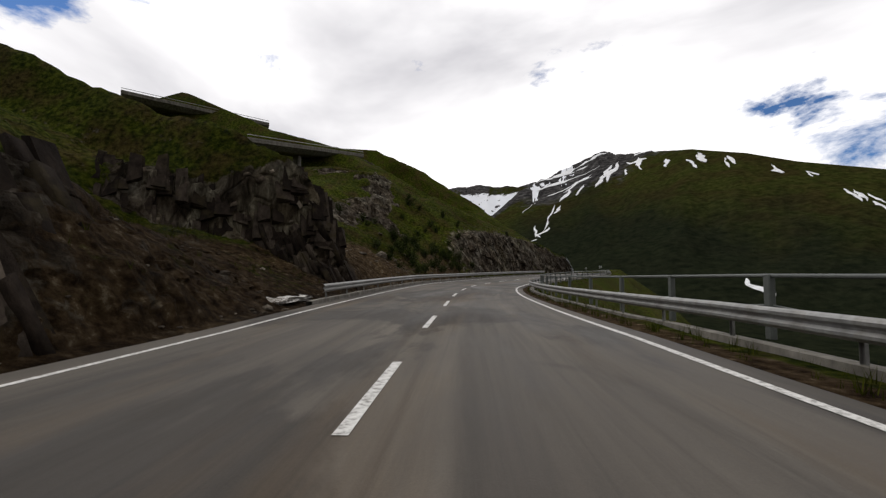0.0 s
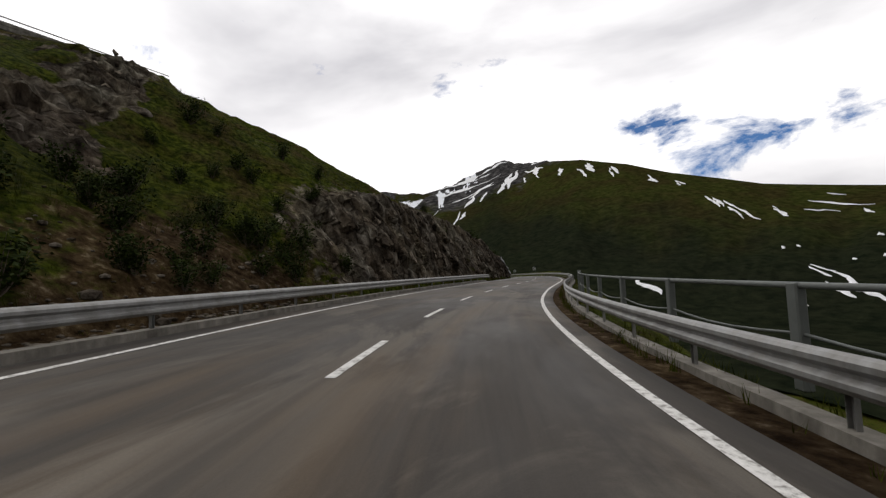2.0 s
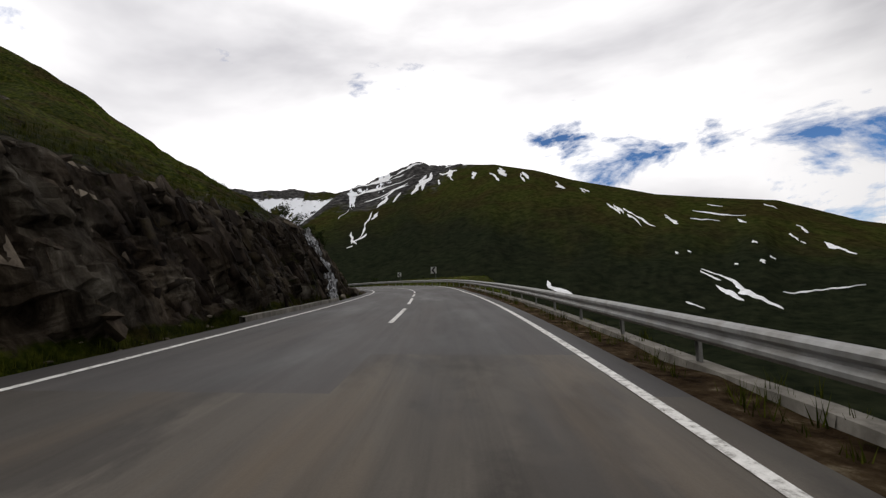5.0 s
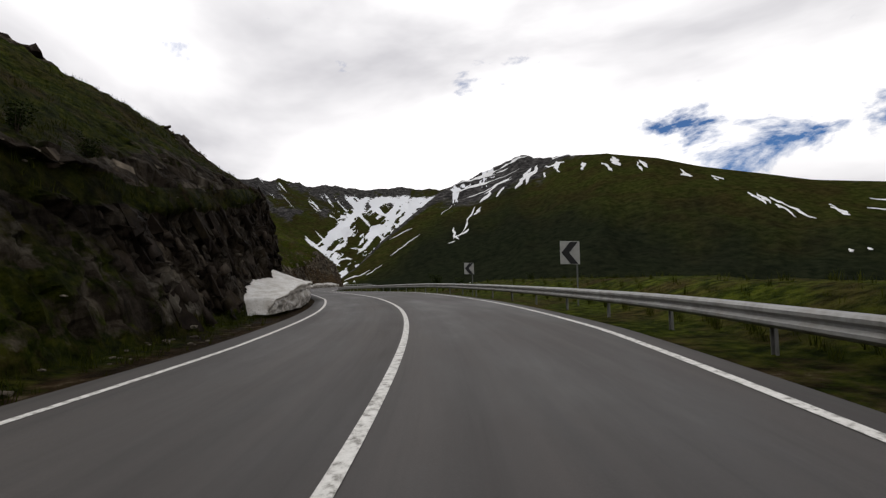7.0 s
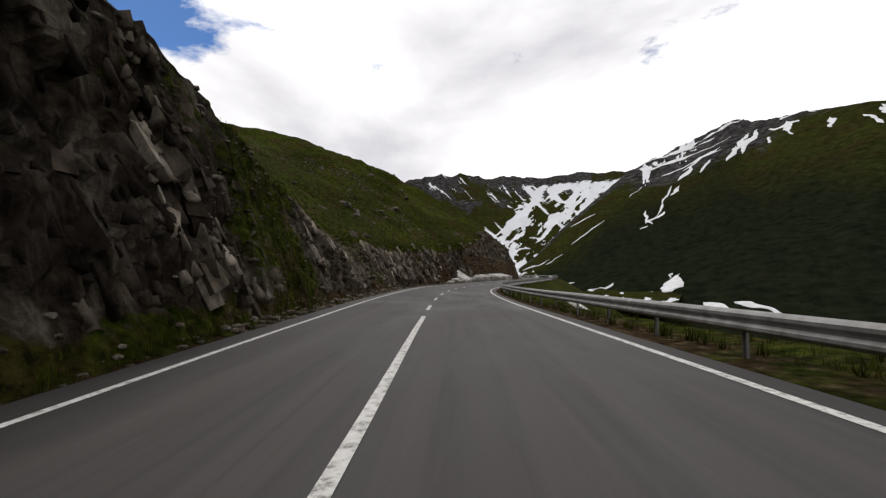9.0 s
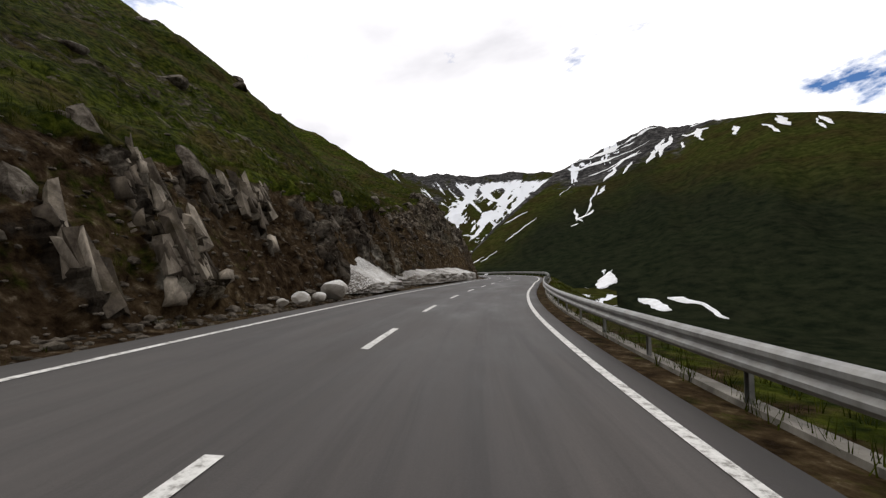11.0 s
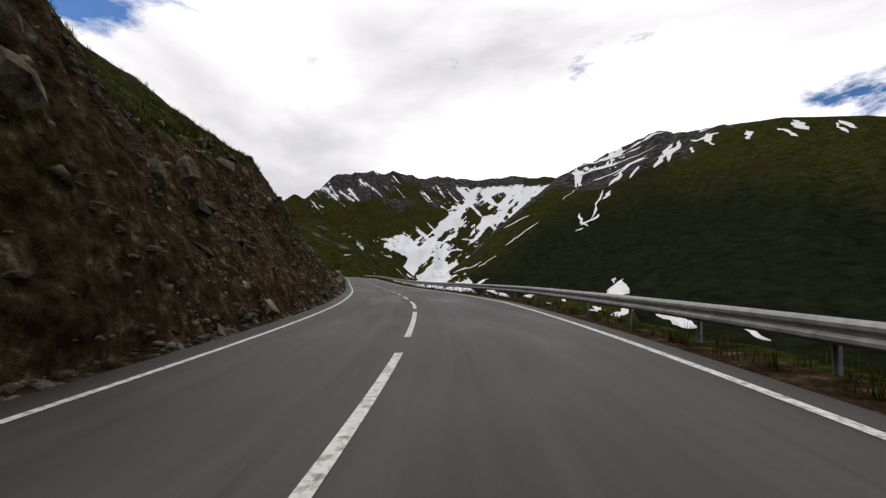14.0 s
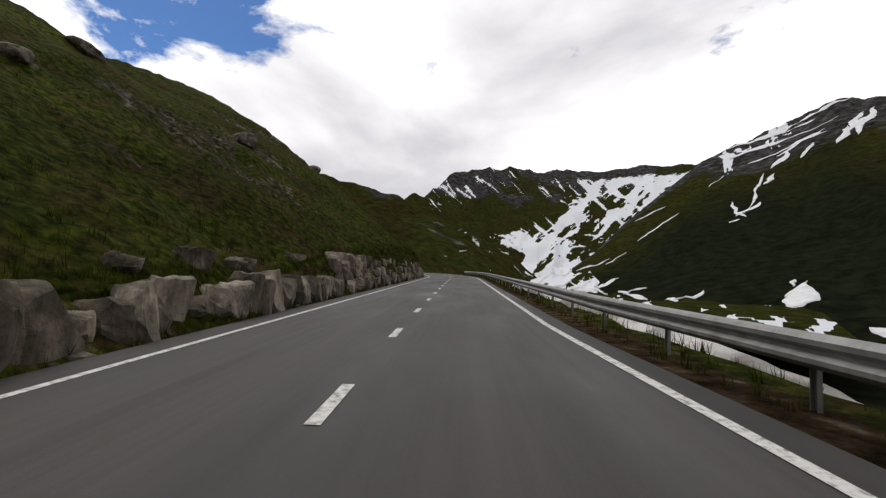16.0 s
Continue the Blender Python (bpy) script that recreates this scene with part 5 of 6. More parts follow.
big = np.where(rs.rand(n) < .05 + .16 * (ua > 1.55) * (sa < 345), span(rs, n, .4, 1.3, 1.6), span(rs, n, .08, .36, 1.6))
shards("rock_plates", sa, ua, big, big * .9, big * span(rs, n, .22, .75), rs.normal(-.35, .4, n), M_SHARD, "tumbled platy stones in the bare brown bank", 6, .2)
sa, ua, rs = scatter(508, 1500, 298, 343, 1.45, 1.93, lambda s, u, o, rk: np.sin(s * .5 + u * 7) + np.sin(s * .9 - u * 4) + 2.6 * (u - 1.75) * 4 > -.3)
n = len(sa)
shards("rock_plates", sa, ua, span(rs, n, .4, 2.0, 1.9), span(rs, n, .4, .9), span(rs, n, .14, .6, 1.5), rs.normal(.30, .14, n), M_SHARD, "leaning plates of split rock under the grassy lip", 8, .36)
sa, ua, rs = scatter(507, 9000, -34, 392, 2.0, 2.75, lambda s, u, o, rk: rk > .55)
n = len(sa)
shards("rock_blocks", sa, ua, span(rs, n, .2, 1.1, 1.8), span(rs, n, .3, .8), span(rs, n, .2, .8, 1.8), rs.normal(.1, .3, n), M_SHARD, "weathered grey rocks cropping out of the grass", 7, .40)


# ---------------------------------------------------------------- snow left on the far slopes
snowfields = thing("snowfield", "white patches of old snow in the gullies of the mountain", "snow", kind="stuff")
streak_no = [0]


def tree_of(*obs):
    vs, fs = [], []
    for ob in obs:
        q = len(vs)
        vs.extend(tuple(v.co) for v in ob.data.vertices)
        fs.extend(tuple(i + q for i in p.vertices) for p in ob.data.polygons)
    return bvhtree.BVHTree.FromPolygons(vs, fs)


land_tree = tree_of(mountain, head_ob, slope)


def drop_on(px, py):
    """Height of the land under each place."""
    out = np.zeros(px.shape)
    for i in np.ndindex(*px.shape):
        hit = land_tree.ray_cast(Vector((px[i], py[i], 2500)), Vector((0, 0, -1)))[0]
        out[i] = hit.z if hit else 0.0
    return out


def snow_streak(x0, y0, x1, y1, w):
    """A ragged tongue of snow lying on the mountain between two places."""
    streak_no[0] += 1
    sd = streak_no[0]
    L = math.hypot(x1 - x0, y1 - y0)
    n, m = max(14, min(90, int(L / max(w * .22, 2.5)))), 7
    t = np.linspace(0, 1, n)
    dx, dy = (x1 - x0) / max(L, 1), (y1 - y0) / max(L, 1)
    long = L > 3.5 * w
    bend = (.45 if long else .18) * w * fbm(t * 2.5 + sd, t * 0, t * 0, 2, sd)
    half = w * .5 * np.clip(1 - np.abs(2 * t - 1) ** 2.2, 0, 1) ** (.8 if long else .6) * np.clip(.85 + (.7 if long else .3) * fbm(t * (2 + L / (w * 9)), t * 0 + sd, t * 0, 3, sd + 50), .12, 1.6)
    k = np.linspace(-1, 1, m)
    T, K = np.meshgrid(np.arange(n), k, indexing="ij")
    rag = 1 + .22 * vnoise(T * .4, K * .7 + sd, K * 0, sd + 9)
    off = bend[:, None] + half[:, None] * K * rag
    px = x0 + dx * L * t[:, None] - dy * off
    py = y0 + dy * L * t[:, None] + dx * off
    z = drop_on(px, py)
    lift = .0016 * np.hypot(px - OX, py - OY) + .8 - 1.6 * np.abs(K) ** 6
    ob = sheet("snow_patch", np.stack([px, py, z + lift], -1), M_SNOW_FAR, n, m)
    ob.parent = snowfields


# snow on the peak
snow_streak(531, 2459, 928, 2493, 51)
snow_streak(560, 2281, 826, 2337, 22)
snow_streak(589, 2130, 709, 2293, 24)
snow_streak(660, 2123, 734, 2210, 15)
snow_streak(504, 1927, 563, 2040, 13)
snow_streak(769, 2123, 859, 2296, 19)
snow_streak(824, 2149, 932, 2347, 16)
snow_streak(926, 2148, 980, 2262, 19)
snow_streak(1027, 2390, 1063, 2202, 27)
snow_streak(1123, 1864, 1080, 1746, 20)
snow_streak(1070, 1867, 1011, 1688, 11)
snow_streak(1142, 1719, 1073, 1582, 13)
snow_streak(1150, 1483, 1133, 1417, 12)
snow_streak(1186, 1392, 1155, 1329, 9)
# snow on the peak
snow_streak(1102, 2784, 576, 2616, 58)
snow_streak(845, 2402, 631, 2253, 34)
snow_streak(899, 2641, 757, 2645, 23)
snow_streak(547, 2063, 351, 1573, 18)
snow_streak(408, 1664, 337, 1563, 17)
snow_streak(1046, 2483, 849, 2235, 39)
snow_streak(974, 2446, 835, 2236, 24)
snow_streak(1129, 2220, 1119, 2477, 28)
snow_streak(1070, 2338, 962, 2056, 23)
snow_streak(255, 1802, 129, 1654, 7)
snow_streak(98, 1581, 47, 1517, 6)
snow_streak(466, 2210, 384, 2053, 15)
snow_streak(1065, 2034, 1005, 1909, 16)
# snow on the ridge
snow_streak(1142, 1890, 1110, 1811, 14)
snow_streak(1164, 1733, 1106, 1606, 13)
snow_streak(1175, 1515, 1139, 1417, 9)
snow_streak(1191, 1387, 1176, 1331, 9)
snow_streak(1125, 1175, 1087, 1089, 10)
snow_streak(1105, 1071, 1070, 966, 7)
snow_streak(1127, 1131, 1098, 1055, 6)
snow_streak(1166, 1001, 1126, 935, 9)
snow_streak(373, 1769, 350, 1542, 18)
snow_streak(335, 1531, 313, 1520, 15)
snow_streak(244, 2006, 142, 1927, 10)
# snow on the shelf
snow_streak(1305, 1022, 1360, 894, 12)
snow_streak(1231, 976, 1271, 915, 10)
snow_streak(1130, 1203, 1074, 1092, 10)
snow_streak(1091, 1085, 1056, 1002, 7)
snow_streak(1182, 1027, 1140, 952, 7)
snow_streak(820, 664, 797, 611, 6)
snow_streak(763, 600, 718, 524, 9)
snow_streak(769, 564, 743, 519, 9)
snow_streak(659, 578, 654, 542, 6)
snow_streak(546, 780, 521, 683, 15)
snow_streak(1338, 771, 1287, 734, 9)
snow_streak(1290, 727, 1279, 712, 7)
snow_streak(901, 778, 894, 766, 7)
snow_streak(927, 766, 921, 754, 6)
snow_streak(920, 660, 912, 650, 7)
snow_streak(938, 624, 920, 604, 7)
snow_streak(1311, 890, 1294, 854, 10)
snow_streak(1408, 1042, 1419, 1000, 9)
snow_streak(1550, 954, 1537, 905, 9)
# snow on the valley
snow_streak(-7, 1118, 14, 1366, 10)
snow_streak(25, 1186, 71, 1279, 12)
snow_streak(67, 1119, 108, 1154, 9)
snow_streak(-42, 1151, -17, 1260, 6)
snow_streak(243, 1000, 271, 1022, 13)
snow_streak(245, 964, 273, 1007, 11)
snow_streak(262, 1031, 273, 1054, 6)
# snow on the valley
snow_streak(280, 1048, 239, 953, 17)
snow_streak(275, 1007, 268, 977, 9)
snow_streak(43, 1244, -28, 1078, 9)
snow_streak(64, 1139, 100, 1066, 15)
snow_streak(129, 1017, 174, 1080, 8)
snow_streak(-38, 1571, -90, 1307, 8)
snow_streak(-27, 1232, 51, 1118, 15)
snow_streak(32, 1545, -22, 1551, 8)
snow_streak(-302, 2099, -251, 1629, 8)
snow_streak(59, 1566, 5, 1539, 8)
# snow on the valley
snow_streak(267, 879, 290, 810, 15)
snow_streak(302, 852, 329, 754, 20)
snow_streak(272, 1040, 232, 944, 16)
# snow on the valley
snow_streak(836, 644, 758, 528, 11)
snow_streak(769, 556, 728, 476, 11)
snow_streak(821, 527, 934, 468, 6)
snow_streak(831, 671, 837, 632, 5)
snow_streak(1338, 698, 1220, 597, 15)
snow_streak(1416, 791, 1375, 754, 10)
snow_streak(976, 626, 974, 616, 9)
snow_streak(1082, 718, 1068, 700, 6)


# snow just below the road
def slope_point(s, o):
    """Place on the slope below the road, by the same rule as the ground there."""
    i = np.argmin(np.abs(ds - s))
    row = slope_co[i]
    j = np.clip(np.searchsorted(do[i], o) - 1, 0, len(du) - 2)
    f = (o - do[i, j]) / (do[i, j + 1] - do[i, j])
    return row[j] * (1 - f) + row[j + 1] * f


slope_co = np.stack([dxx, dyy, zz], -1)
for s0, s1, o0, o1, lab in ((391, 438, 4.3, 8.6, "long strip of old snow below the guardrail"), (428, 470, 10, 22, "patch of old snow on the slope below the road"), (288, 300, 10, 15, "patch of old snow on the slope below the road")):
    n, m = 60, 12
    thick = 1.1 if s0 < 400 and s0 > 380 else .25
    vs = []
    for a in np.linspace(0, 1, n):
        env = (1 - abs(2 * a - 1) ** 3)
        for b in np.linspace(-1, 1, m):
            q = .5 * (o0 + o1) + .5 * (o1 - o0) * b * env * (1 + .35 * float(noise.noise((a * 9, b * 2, s0))))
            p = slope_point(s0 + (s1 - s0) * a, max(q, o0 - .4)).copy()
            p[2] += thick * (1 - abs(b) ** 4) * env + .02 - .12 * abs(b) ** 6
            vs.append(p)
    tagged(sheet("snow_patch", np.array(vs), M_SNOW, n, m), lab, "snow")


# ---------------------------------------------------------------- viaduct of the upper road
def slab(name, a, b, width, z_top, thick, mat):
    """A straight deck from a to b (x, y), with a chamfered underside."""
    a, b = Vector((*a, 0)), Vector((*b, 0))
    d = (b - a).normalized()
    n = Vector((-d.y, d.x, 0))
    prof = ((-width / 2, 0), (-width / 2, -.35), (-width * .28, -thick), (width * .28, -thick), (width / 2, -.35), (width / 2, 0))
    vs = [p + n * o + Vector((0, 0, zt + z)) for p, zt in ((a, z_top[0]), (b, z_top[1])) for o, z in prof]
    k = len(prof)
    fs = [(i, (i + 1) % k, k + (i + 1) % k, k + i) for i in range(k)] + [tuple(range(k))[::-1], tuple(range(k, 2 * k))]
    return mesh_of(name, vs, fs, mat)


hill_tree = tree_of(hillside)


def drop_on_hill(x, y):
    hit = hill_tree.ray_cast(Vector((x, y, 400)), Vector((0, 0, -1)))[0]
    return hit.z if hit else 0.0


def viaduct(a, b, z_top, piers, label):
    g = thing("viaduct", label, "bridge", group="bridges of the upper road")
    part("deck", slab("deck", a, b, 7.5, z_top, 1.15, M_CONC), g)
    d = (Vector(b) - Vector(a)).normalized()
    n = Vector((-d.y, d.x))
    for side in (-1, 1):
        off = n * side * 3.55
        pa, pb = Vector(a) + off, Vector(b) + off
        part("parapet", slab("parapet", pa, pb, .35, (z_top[0] + .45, z_top[1] + .45), .5, M_CONC), g)
        part("rail", tube_mesh("rail", [(*pa, z_top[0] + .95), (*pb, z_top[1] + .95)], .07, M_STEEL), g)
    for f, w in piers:
        p = Vector(a).lerp(Vector(b), f)
        z = z_top[0] * (1 - f) + z_top[1] * f
        me = box_mesh("pier", w, 1.0, 16, M_CONC, .06, -16)
        po = part("pier", me, g)
        po.matrix_local = Matrix.Translation((p.x, p.y, z - 1.35)) @ Matrix.Rotation(math.atan2(d.y, d.x) + math.pi / 2, 4, "Z")
    return g


viaduct((-37.6, 75.5), (-23.8, 110.4), (25.0, 31.9), ((.04, 5.5), (.45, 1.5), (.76, 5.0)), "grey concrete viaduct of the upper road on slim piers")
viaduct((-74, 97), (-47.5, 113.7), (42.2, 40.6), ((.05, 5), (.5, 1.3), (.95, 5)), "concrete bridge higher up the grassy hillside")
wall_up = thing("retaining_wall", "pale concrete retaining wall of the upper road", "retaining wall")
part("wall", slab("wall", (-42.5, 68.2), (-37.6, 75.5), 7.0, (24.5, 25.0), 4.0, M_CONC), wall_up)
for k, (px, py, sz) in enumerate(((-25.5, 83.5, 1.5), (-24.2, 85.5, 1.1))):
    ob = new("snow_patch", stone_mesh(90 + k, .35, 3))
    ob.data.materials[0] = M_SNOW
    ob.matrix_world = Matrix.LocRotScale(Vector((px, py, drop_on_hill(px, py))), Euler((.3, -.35, k)), (sz, sz * .7, sz * .6))
    tagged(ob, "small patch of old snow below the viaduct", "snow")


# ---------------------------------------------------------------- rock slabs and outcrops
def slab_stone(seed):
    """Split block with flat broken faces and sharp arrises."""
    r2 = random.Random(seed)
    bm = bmesh.new()
    bmesh.ops.create_cube(bm, size=1.5)
    cuts = [Vector((r2.gauss(0, 1), r2.gauss(0, 1), r2.gauss(0, .8))).normalized() for _ in range(15)]
    for c in cuts:
        bmesh.ops.bisect_plane(bm, geom=list(bm.verts) + list(bm.edges) + list(bm.faces), plane_co=c * r2.uniform(.62, .86), plane_no=c, clear_outer=True)
        rim = [e for e in bm.edges if e.is_boundary]
        if rim:
            bmesh.ops.contextual_create(bm, geom=rim)
    bmesh.ops.triangulate(bm, faces=bm.faces)
    bmesh.ops.subdivide_edges(bm, edges=[e for e in bm.edges if e.calc_length() > .25], cuts=2, use_grid_fill=True)
    for v in bm.verts:
        v.co *= 1 + .07 * noise.noise(v.co * 7.5 + Vector((seed, seed, 0)))
        v.co += .06 * Vector((noise.noise(v.co * 3.3 + Vector((seed, 0, 0))), noise.noise(v.co * 3.3 + Vector((0, seed, 0))), noise.noise(v.co * 3.3 + Vector((0, 0, seed)))))
    bmesh.ops.recalc_face_normals(bm, faces=bm.faces)
    me = bpy.data.meshes.new("slab")
    bm.to_mesh(me)
    bm.free()
    me.materials.append(M_STONE)
    return me


M_WALLSTONE = material("pale_wall_stone", shard_build((0.085, 0.070, 0.053), (0.175, 0.149, 0.117), (0.34, 0.30, 0.245)), 0.9, 0.25)
SLABS = [slab_stone(100 + i) for i in range(10)]
WALL_SLABS = [m.copy() for m in SLABS]
for m in WALL_SLABS:
    m.materials[0] = M_WALLSTONE
rock_wall = thing("rock_wall", "row of grey upright rock slabs at the road's edge", "rock wall")
r3 = random.Random(12)
s = 391.5
while s < 470:
    far = float(tab(s, (404, 0), (412, 1)))
    w = r3.uniform(.45, .95) * (1 - .25 * far)
    for k in range(1 if s < 410 else 3):
        hgt = r3.uniform(.5, .95) * (1 - .2 * far)
        p0 = place(s + w / 2 + r3.uniform(-.3, .3) * k, -(6.05 + .28 * k + r3.uniform(-.12, .22)), .46 * hgt + .58 * k)
        ob = part("slab", WALL_SLABS[r3.randrange(10)], rock_wall)
        ob.matrix_local = Matrix.LocRotScale(Vector(p0), Euler((r3.uniform(-.16, .16), r3.uniform(-.2, .2), float(at_line(s)[3]) + r3.uniform(-.3, .3))), (w * .80, .60, hgt * 1.02))
    s += w * r3.uniform(.9, 1.15)
for s, o, z, w, h in ((400.2, -7.3, 1.5, .75, .4), (402.6, -7.2, 1.35, .5, .32), (397.5, -7.0, 1.3, .45, .35), (407.5, -7.3, 1.55, .6, .4)):
    ob = new("boulder", SLABS[r3.randrange(10)])
    ob.matrix_world = Matrix.LocRotScale(Vector(place(s, o, z)), Euler((.1, .1, float(at_line(s)[3]))), (w, .5, h))
    tagged(ob, "pale angular rock in the turf above the wall", "rock", "boulders on the hillside")


def outcrop(s, u, wide, tall, lean, label="pale grey rib of rock standing out of the bare slope"):
    x, y, z, _ = on_hill(s, u)
    ob = new("rock_outcrop", SLABS[r3.randrange(10)])
    hd = float(at_line(s)[3])
    ob.matrix_world = Matrix.LocRotScale((x, y, z), Euler((0, 0, hd)).to_quaternion() @ Euler((-.55, lean, r3.uniform(-.3, .3))).to_quaternion(), (wide * .72, wide * .5, tall * .8))
    return tagged(ob, label, "rock", "rock outcrops in the cutting")


for s, u, w, h, ln in ((265, 1.6, .7, 1.0, .15), (268, 2.02, .8, 1.0, .2), (271.5, 1.95, .8, 1.3, .1), (286, 2.0, .8, .9, .1), (299, 1.9, .8, 1.0, .1), (312, 1.95, 1.0, 1.1, .1), (318, 1.95, .9, 1.2, .2), (331, 1.85, .8, .9, .2), (352, 1.75, .7, .8, .2), (371, 1.6, .5, .6, .2)):
    outcrop(s, u, w, h, ln)

for s, u, w, h, ln in ((251, 1.35, 1.0, 1.3, .1), (254, 1.75, 1.0, 1.0, -.2), (257.5, 1.3, .95, 1.7, .15), (259, 1.85, 1.0, 1.1, .2), (262, 1.5, .9, 1.5, .3), (264.5, 1.9, .9, 1.2, .1), (247, 1.9, 1.3, 1.1, .3), (249, 2.12, 1.3, .8, .2), (284, 1.75, .9, 1.2, .1), (294, 2.0, .9, .8, .1), (323, 1.35, .8, 1.3, .2), (326, 1.5, .8, 1.5, .25), (328.5, 1.7, .8, 1.2, .2), (344, 1.45, .9, .7, .9), (349, 1.6, .8, .6, .7)):
    outcrop(s, u, w, h, ln)

# the block that leans out over the road
ov = new("rock_outcrop", SLABS[3])
ov.matrix_world = Matrix.LocRotScale(Vector(place(344.6, -10.3, 9.0)), Euler((.15, -.3, float(at_line(344)[3]) + .5)), (1.7, 1.3, 1.05))
tagged(ov, "overhanging pale block on the edge of the cliff", "rock", "rock outcrops in the cutting")

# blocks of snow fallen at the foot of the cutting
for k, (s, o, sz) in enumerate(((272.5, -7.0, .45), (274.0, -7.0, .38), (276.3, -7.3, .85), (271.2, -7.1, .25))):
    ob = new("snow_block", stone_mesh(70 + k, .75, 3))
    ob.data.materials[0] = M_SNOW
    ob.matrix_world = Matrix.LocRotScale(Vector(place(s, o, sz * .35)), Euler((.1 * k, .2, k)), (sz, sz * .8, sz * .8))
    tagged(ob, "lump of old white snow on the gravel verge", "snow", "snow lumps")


# fallen pale slabs at the foot of the dark cliffs
for s, o, w, h, tilt in ((148.6, -6.6, .9, .42, .5), (149.6, -6.9, .8, .30, .7), (150.6, -6.6, .6, .22, .6), (151.3, -6.8, .5, .3, .3), (149.2, -7.4, .5, .5, .4), (160.4, -6.4, .4, .28, .2), (160.9, -6.7, .3, .42, .1), (161.6, -6.5, .35, .22, .3), (142.2, -6.7, .35, .2, .1)):
    ob = new("boulder", WALL_SLABS[r3.randrange(10)])
    ob.matrix_world = Matrix.LocRotScale(Vector(place(s, o, h * .45)), Euler((0, tilt, float(at_line(s)[3]) + r3.uniform(-.3, .3))), (w, w * .6, h))
    tagged(ob, "pale split slab fallen at the foot of the dark cliff", "rock", "fallen slabs")

# a rusty pipe that runs down the rock beside the stream
pipe_pts = []
for s, u in ((144.2, 1.95), (144.4, 1.80), (144.4, 1.62), (144.2, 1.42), (144.6, 1.26), (145.2, 1.06)):
    x, y, z, _ = on_hill(s, u)
    hd = float(at_line(s)[3])
    pipe_pts.append((x + math.sin(hd) * .35, y - math.cos(hd) * .35, z + .1))
pipe = thing("drain_pipe", "dull grey-brown pipe lying down the wet rock", "pipe")
part("pipe", tube_mesh("pipe", pipe_pts, .06, M_RUST), pipe)

# remains of a snow bank under the first cliff
snow_bank(16.2, 21.0, 8.0, 1.5, .22, .22, M_SNOW_DIRTY, "thin rippled remains of dirty snow under the cliff", 0, 41, .1)


# ---------------------------------------------------------------- stream
fall_s = np.linspace(-1, 1, 16)
fall_u = np.linspace(2.02, .72, 60)
FU, FK = np.meshgrid(fall_u, fall_s, indexing="ij")
drop = (2.02 - FU) / 1.3
FS = 140.2 - 1.6 * drop + FK * (.28 + .9 * drop ** 1.4) * (1 + .3 * vnoise(FU * 5, FK * 2, FK * 0, 4))
wx_, wy_, wz_, _, _ = hill_surface(FS, FU)
_, _, _, wh = at_line(FS)
puff = .18 + .22 * np.abs(fbm(FS * 2, FU * 6, FS * 0, 3, 77))
edge = 1 - np.abs(FK) ** 3
fall = sheet("waterfall", np.stack([wx_ + np.sin(wh) * puff * edge, wy_ - np.cos(wh) * puff * edge, wz_ + .1 * edge], -1), M_WATER, 60, 16)
tagged(fall, "white mountain stream falling over dark rock", "waterfall")


# ---------------------------------------------------------------- shrubs and grass
def shrub_parts(seed, size):
    r4 = random.Random(seed)
    tv, tf, lv, lf = [], [], [], []
    for b in range(9):
        a, lean = r4.uniform(0, 6.3), r4.uniform(.15, .7)
        L = size * r4.uniform(.6, 1.0)
        tip = Vector((math.cos(a) * lean * L, math.sin(a) * lean * L, L))
        q = len(tv)
        for i in range(4):
            p = tip * (i / 3) + Vector((0, 0, -.1 * size * math.sin(i)))
            r = .02 * size * (1 - i / 3.4)
            for k in range(3):
                tv.append(p + Vector((math.cos(k * 2.1) * r, math.sin(k * 2.1) * r, 0)))
        for i in range(3):
            for k in range(3):
                tf.append((q + i * 3 + k, q + i * 3 + (k + 1) % 3, q + i * 3 + 3 + (k + 1) % 3, q + i * 3 + 3 + k))
        for _ in range(70):
            c = tip * r4.uniform(.3, 1.05) + Vector((r4.gauss(0, .11), r4.gauss(0, .11), r4.gauss(0, .09))) * size
            d = Vector((r4.gauss(0, 1), r4.gauss(0, 1), r4.gauss(0, .6))).normalized() * size * r4.uniform(.035, .07)
            e = d.cross(Vector((r4.gauss(0, 1), r4.gauss(0, 1), 1))).normalized() * d.length * .5
            q2 = len(lv)
            lv.extend((c - d, c + e, c + d, c - e))
            lf.append((q2, q2 + 1, q2 + 2, q2 + 3))
    return mesh_of("woody_base", tv, tf, M_TWIG), mesh_of("foliage", lv, lf, M_LEAF)


SHRUBS = [shrub_parts(200 + i, 1.0) for i in range(4)]


def shrub(x, y, z, size, k, label):
    g = thing("shrub", label, "shrub", (x, y, z - .08), "shrubs by the road")
    g.scale = (size, size, size)
    g.rotation_euler = (0, 0, k * 1.7)
    part("woody_base", SHRUBS[k % 4][0], g)
    part("foliage", SHRUBS[k % 4][1], g)


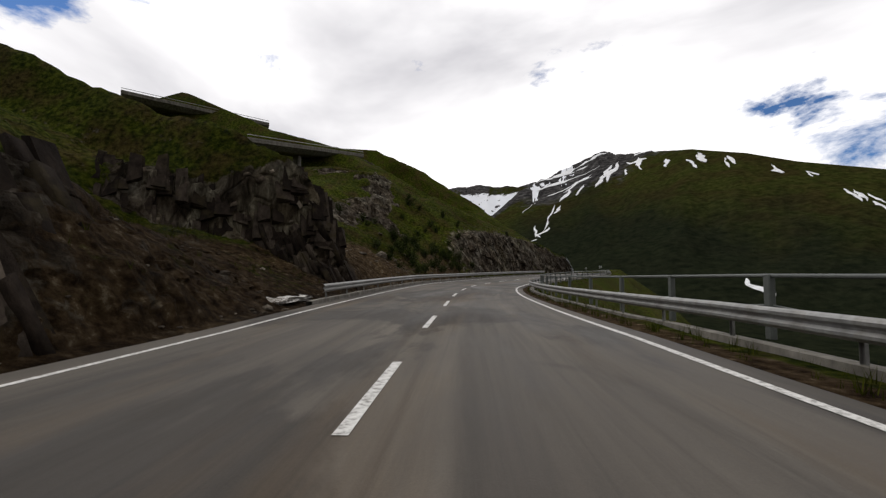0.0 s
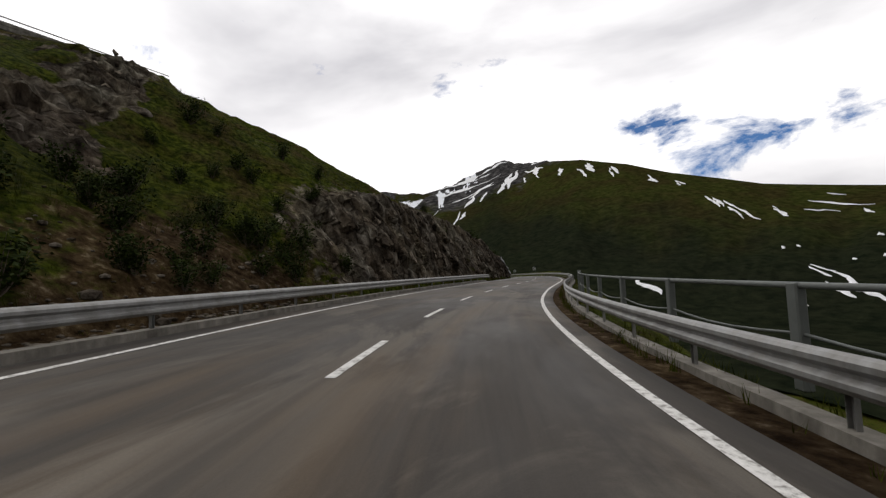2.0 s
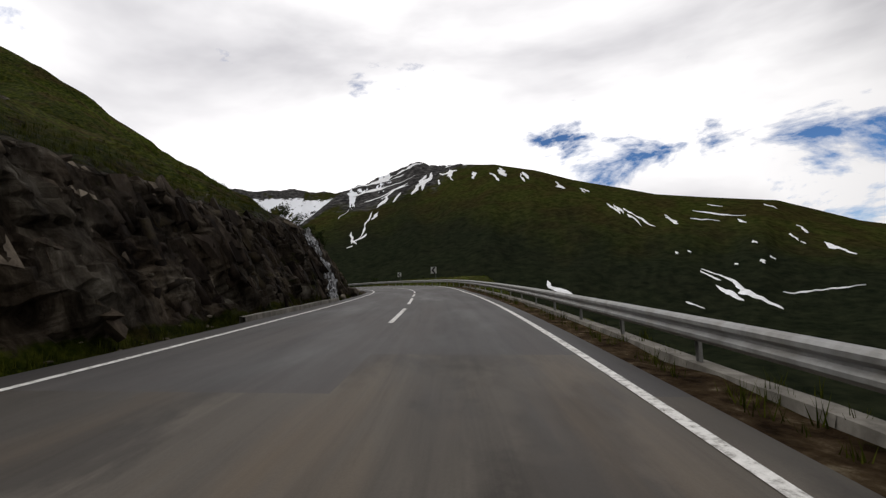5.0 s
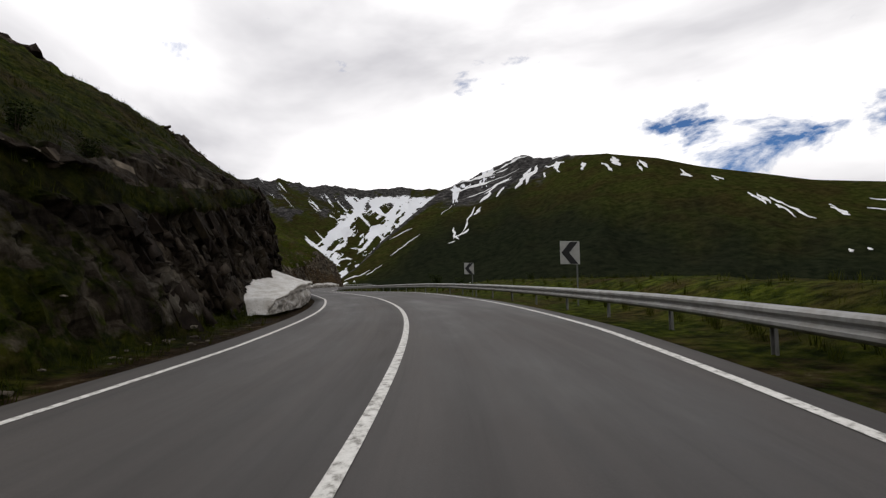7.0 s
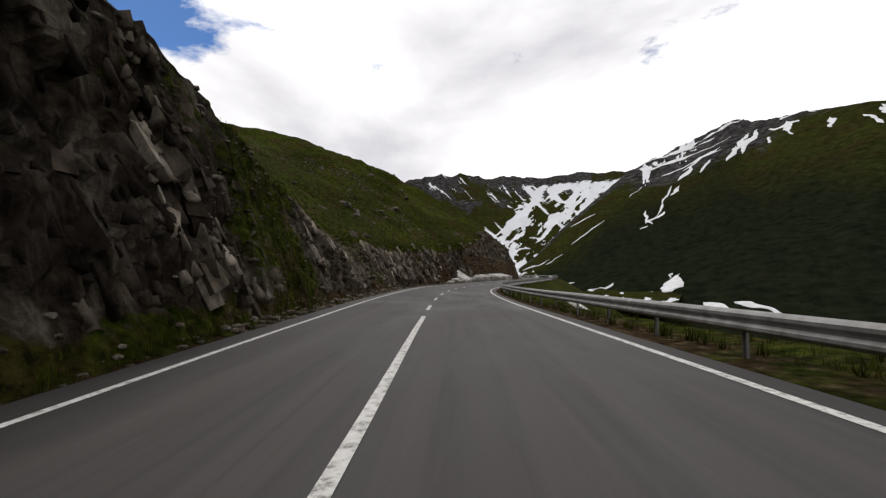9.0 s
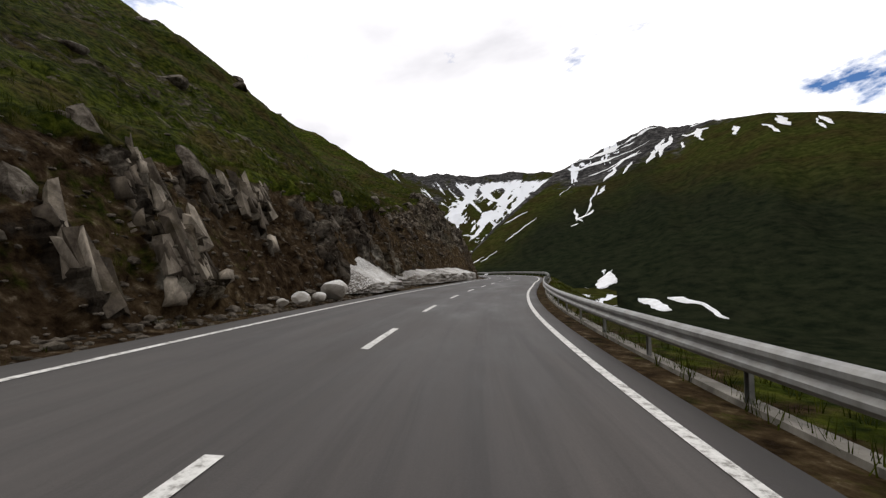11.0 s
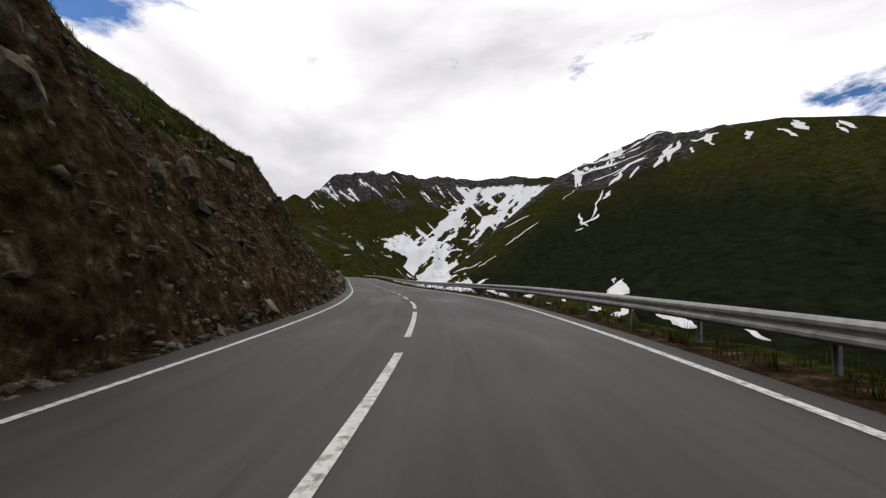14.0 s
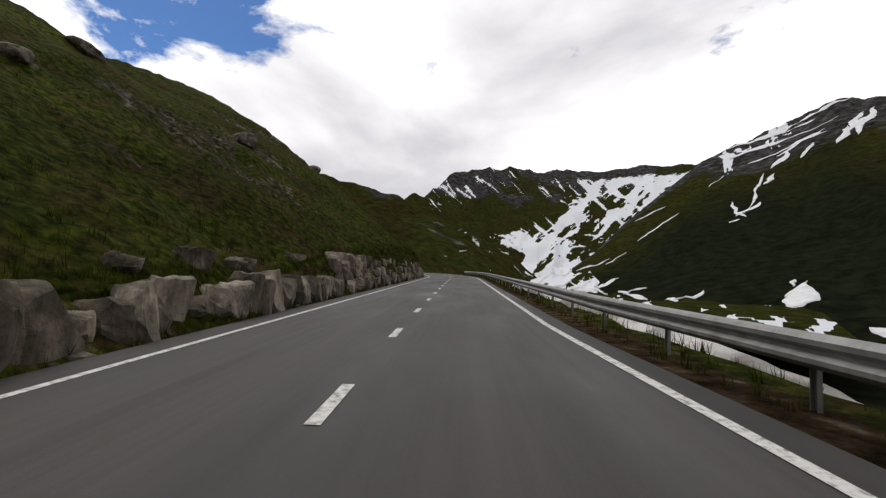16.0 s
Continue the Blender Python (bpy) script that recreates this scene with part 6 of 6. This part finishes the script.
for k, (s, u, sz) in enumerate(((86, 2.04, 1.0), (87.3, 2.05, .8), (104.5, 2.02, 1.3), (106, 2.04, 1.1), (108, 2.02, .9), (146, 2.05, 1.0), (148, 2.08, 1.2), (150, 2.05, 1.3), (152, 2.04, 1.1), (154, 2.06, 1.3), (156, 2.03, 1.2), (158.5, 2.02, 1.2), (161, 2.04, 1.0), (163, 2.02, .9), (143, 2.1, 1.1), (140, 2.12, 1.0), (168, 2.1, .9), (171, 2.08, .8), (60, 2.1, 1.0), (64, 2.2, 1.1), (68, 2.05, 1.0), (72, 2.15, 1.2), (57, 2.0, .8), (62, 1.9, .9), (66, 1.8, .8), (344, 2.1, .6), (349, 2.1, .6), (44, 1.5, .9), (46, 1.9, 1.1), (48, 1.35, 1.0), (49.5, 1.75, 1.3), (51, 2.1, 1.2), (52.5, 1.4, 1.2), (53.5, 1.85, 1.4), (55, 1.25, 1.0), (56, 1.6, 1.4), (57.5, 2.15, 1.3), (58.5, 1.35, 1.2), (59.5, 1.75, 1.3), (61, 1.5, 1.2), (62, 2.2, 1.2), (54, 2.3, 1.3), (49, 2.35, 1.2), (64.5, 2.3, 1.0))):
    x, y, z, _ = on_hill(s, u)
    shrub(x, y, z, sz, k, "low dark green shrub on the edge of the rock face")
rb = random.Random(77)
for k in range(46):
    s, u = rb.uniform(47, 72), rb.choice((rb.uniform(1.15, 2.0), rb.uniform(2.0, 2.35)))
    if s > 66 and u < 1.9:
        continue
    x, y, z, _ = on_hill(s, u)
    shrub(x, y, z, rb.uniform(.9, 1.7), k, "dense dark green bush on the slope above the guardrail")
for k, (s, o, sz) in enumerate(((203, 9.0, 1.5), (204.5, 9.8, 1.2), (199, 10.5, .9), (216, 6.5, .8), (186, 11.0, .6))):
    p = slope_point(s, o)
    shrub(p[0], p[1], p[2], sz, k + 1, "leafy green bush behind the guardrail")

rg2 = np.random.RandomState(3)


def tufts(name, px, py, pz, size, label):
    """Many small clumps of grass blades as one object."""
    n, B = len(px), 8
    ang = rg2.uniform(0, 6.28, (n, B))
    lean = rg2.uniform(.15, .75, (n, B))
    L = size[:, None] * rg2.uniform(.6, 1.2, (n, B))
    w = .022 * size[:, None] + .004
    bx, by = px[:, None] + rg2.normal(0, .05, (n, B)), py[:, None] + rg2.normal(0, .05, (n, B))
    cx, cy = np.cos(ang), np.sin(ang)
    v = np.empty((n, B, 3, 3))
    v[..., 0, 0], v[..., 0, 1], v[..., 0, 2] = bx - cy * w, by + cx * w, pz[:, None] - .04
    v[..., 1, 0], v[..., 1, 1], v[..., 1, 2] = bx + cy * w, by - cx * w, pz[:, None] - .04
    v[..., 2, 0], v[..., 2, 1], v[..., 2, 2] = bx + cx * lean * L, by + cy * lean * L, pz[:, None] + L * np.sqrt(1 - lean ** 2 * .6)
    me = bpy.data.meshes.new(name)
    m = n * B
    me.vertices.add(m * 3)
    me.vertices.foreach_set("co", v.reshape(-1).astype(np.float32))
    me.loops.add(m * 3)
    me.loops.foreach_set("vertex_index", np.arange(m * 3, dtype=np.int32))
    me.polygons.add(m)
    me.polygons.foreach_set("loop_start", np.arange(0, m * 3, 3, dtype=np.int32))
    me.polygons.foreach_set("loop_total", np.full(m, 3, np.int32))
    me.update(calc_edges=True)
    me.materials.append(M_GRASS)
    return tagged(new(name, me), label, "grass", kind="stuff")


gs = rg2.uniform(-30, 470, 60000)
gu = np.where(rg2.rand(60000) < .45, rg2.uniform(.35, 2.0, 60000), 2 + rg2.rand(60000) ** 1.5 * .45)
tx, ty, tz, tr, ts = hill_surface(gs[None, :], gu[None, :])
keep = (tr[0] < .35) & (ts[0] + .5 * rg2.rand(60000) < .75)
tufts("grass", tx[0][keep], ty[0][keep], tz[0][keep], rg2.uniform(.10, .32, keep.sum()), "short tufts of green and dry grass on the hillside")
gi = rg2.randint(0, len(ds) - 60, 16000)
go = rg2.rand(16000)
gj = np.clip((go ** 1.3 * 24).astype(int), 3, len(du) - 2)
pp = slope_co[gi, gj] + (slope_co[gi + 1, gj + 1] - slope_co[gi, gj]) * rg2.rand(16000)[:, None]
keep = rg2.rand(16000) < .25 + .75 * grassy[gi, gj]
tufts("grass", pp[keep][:, 0], pp[keep][:, 1], pp[keep][:, 2], rg2.uniform(.12, .35, keep.sum()), "tufts of grass on the verge below the guardrail")
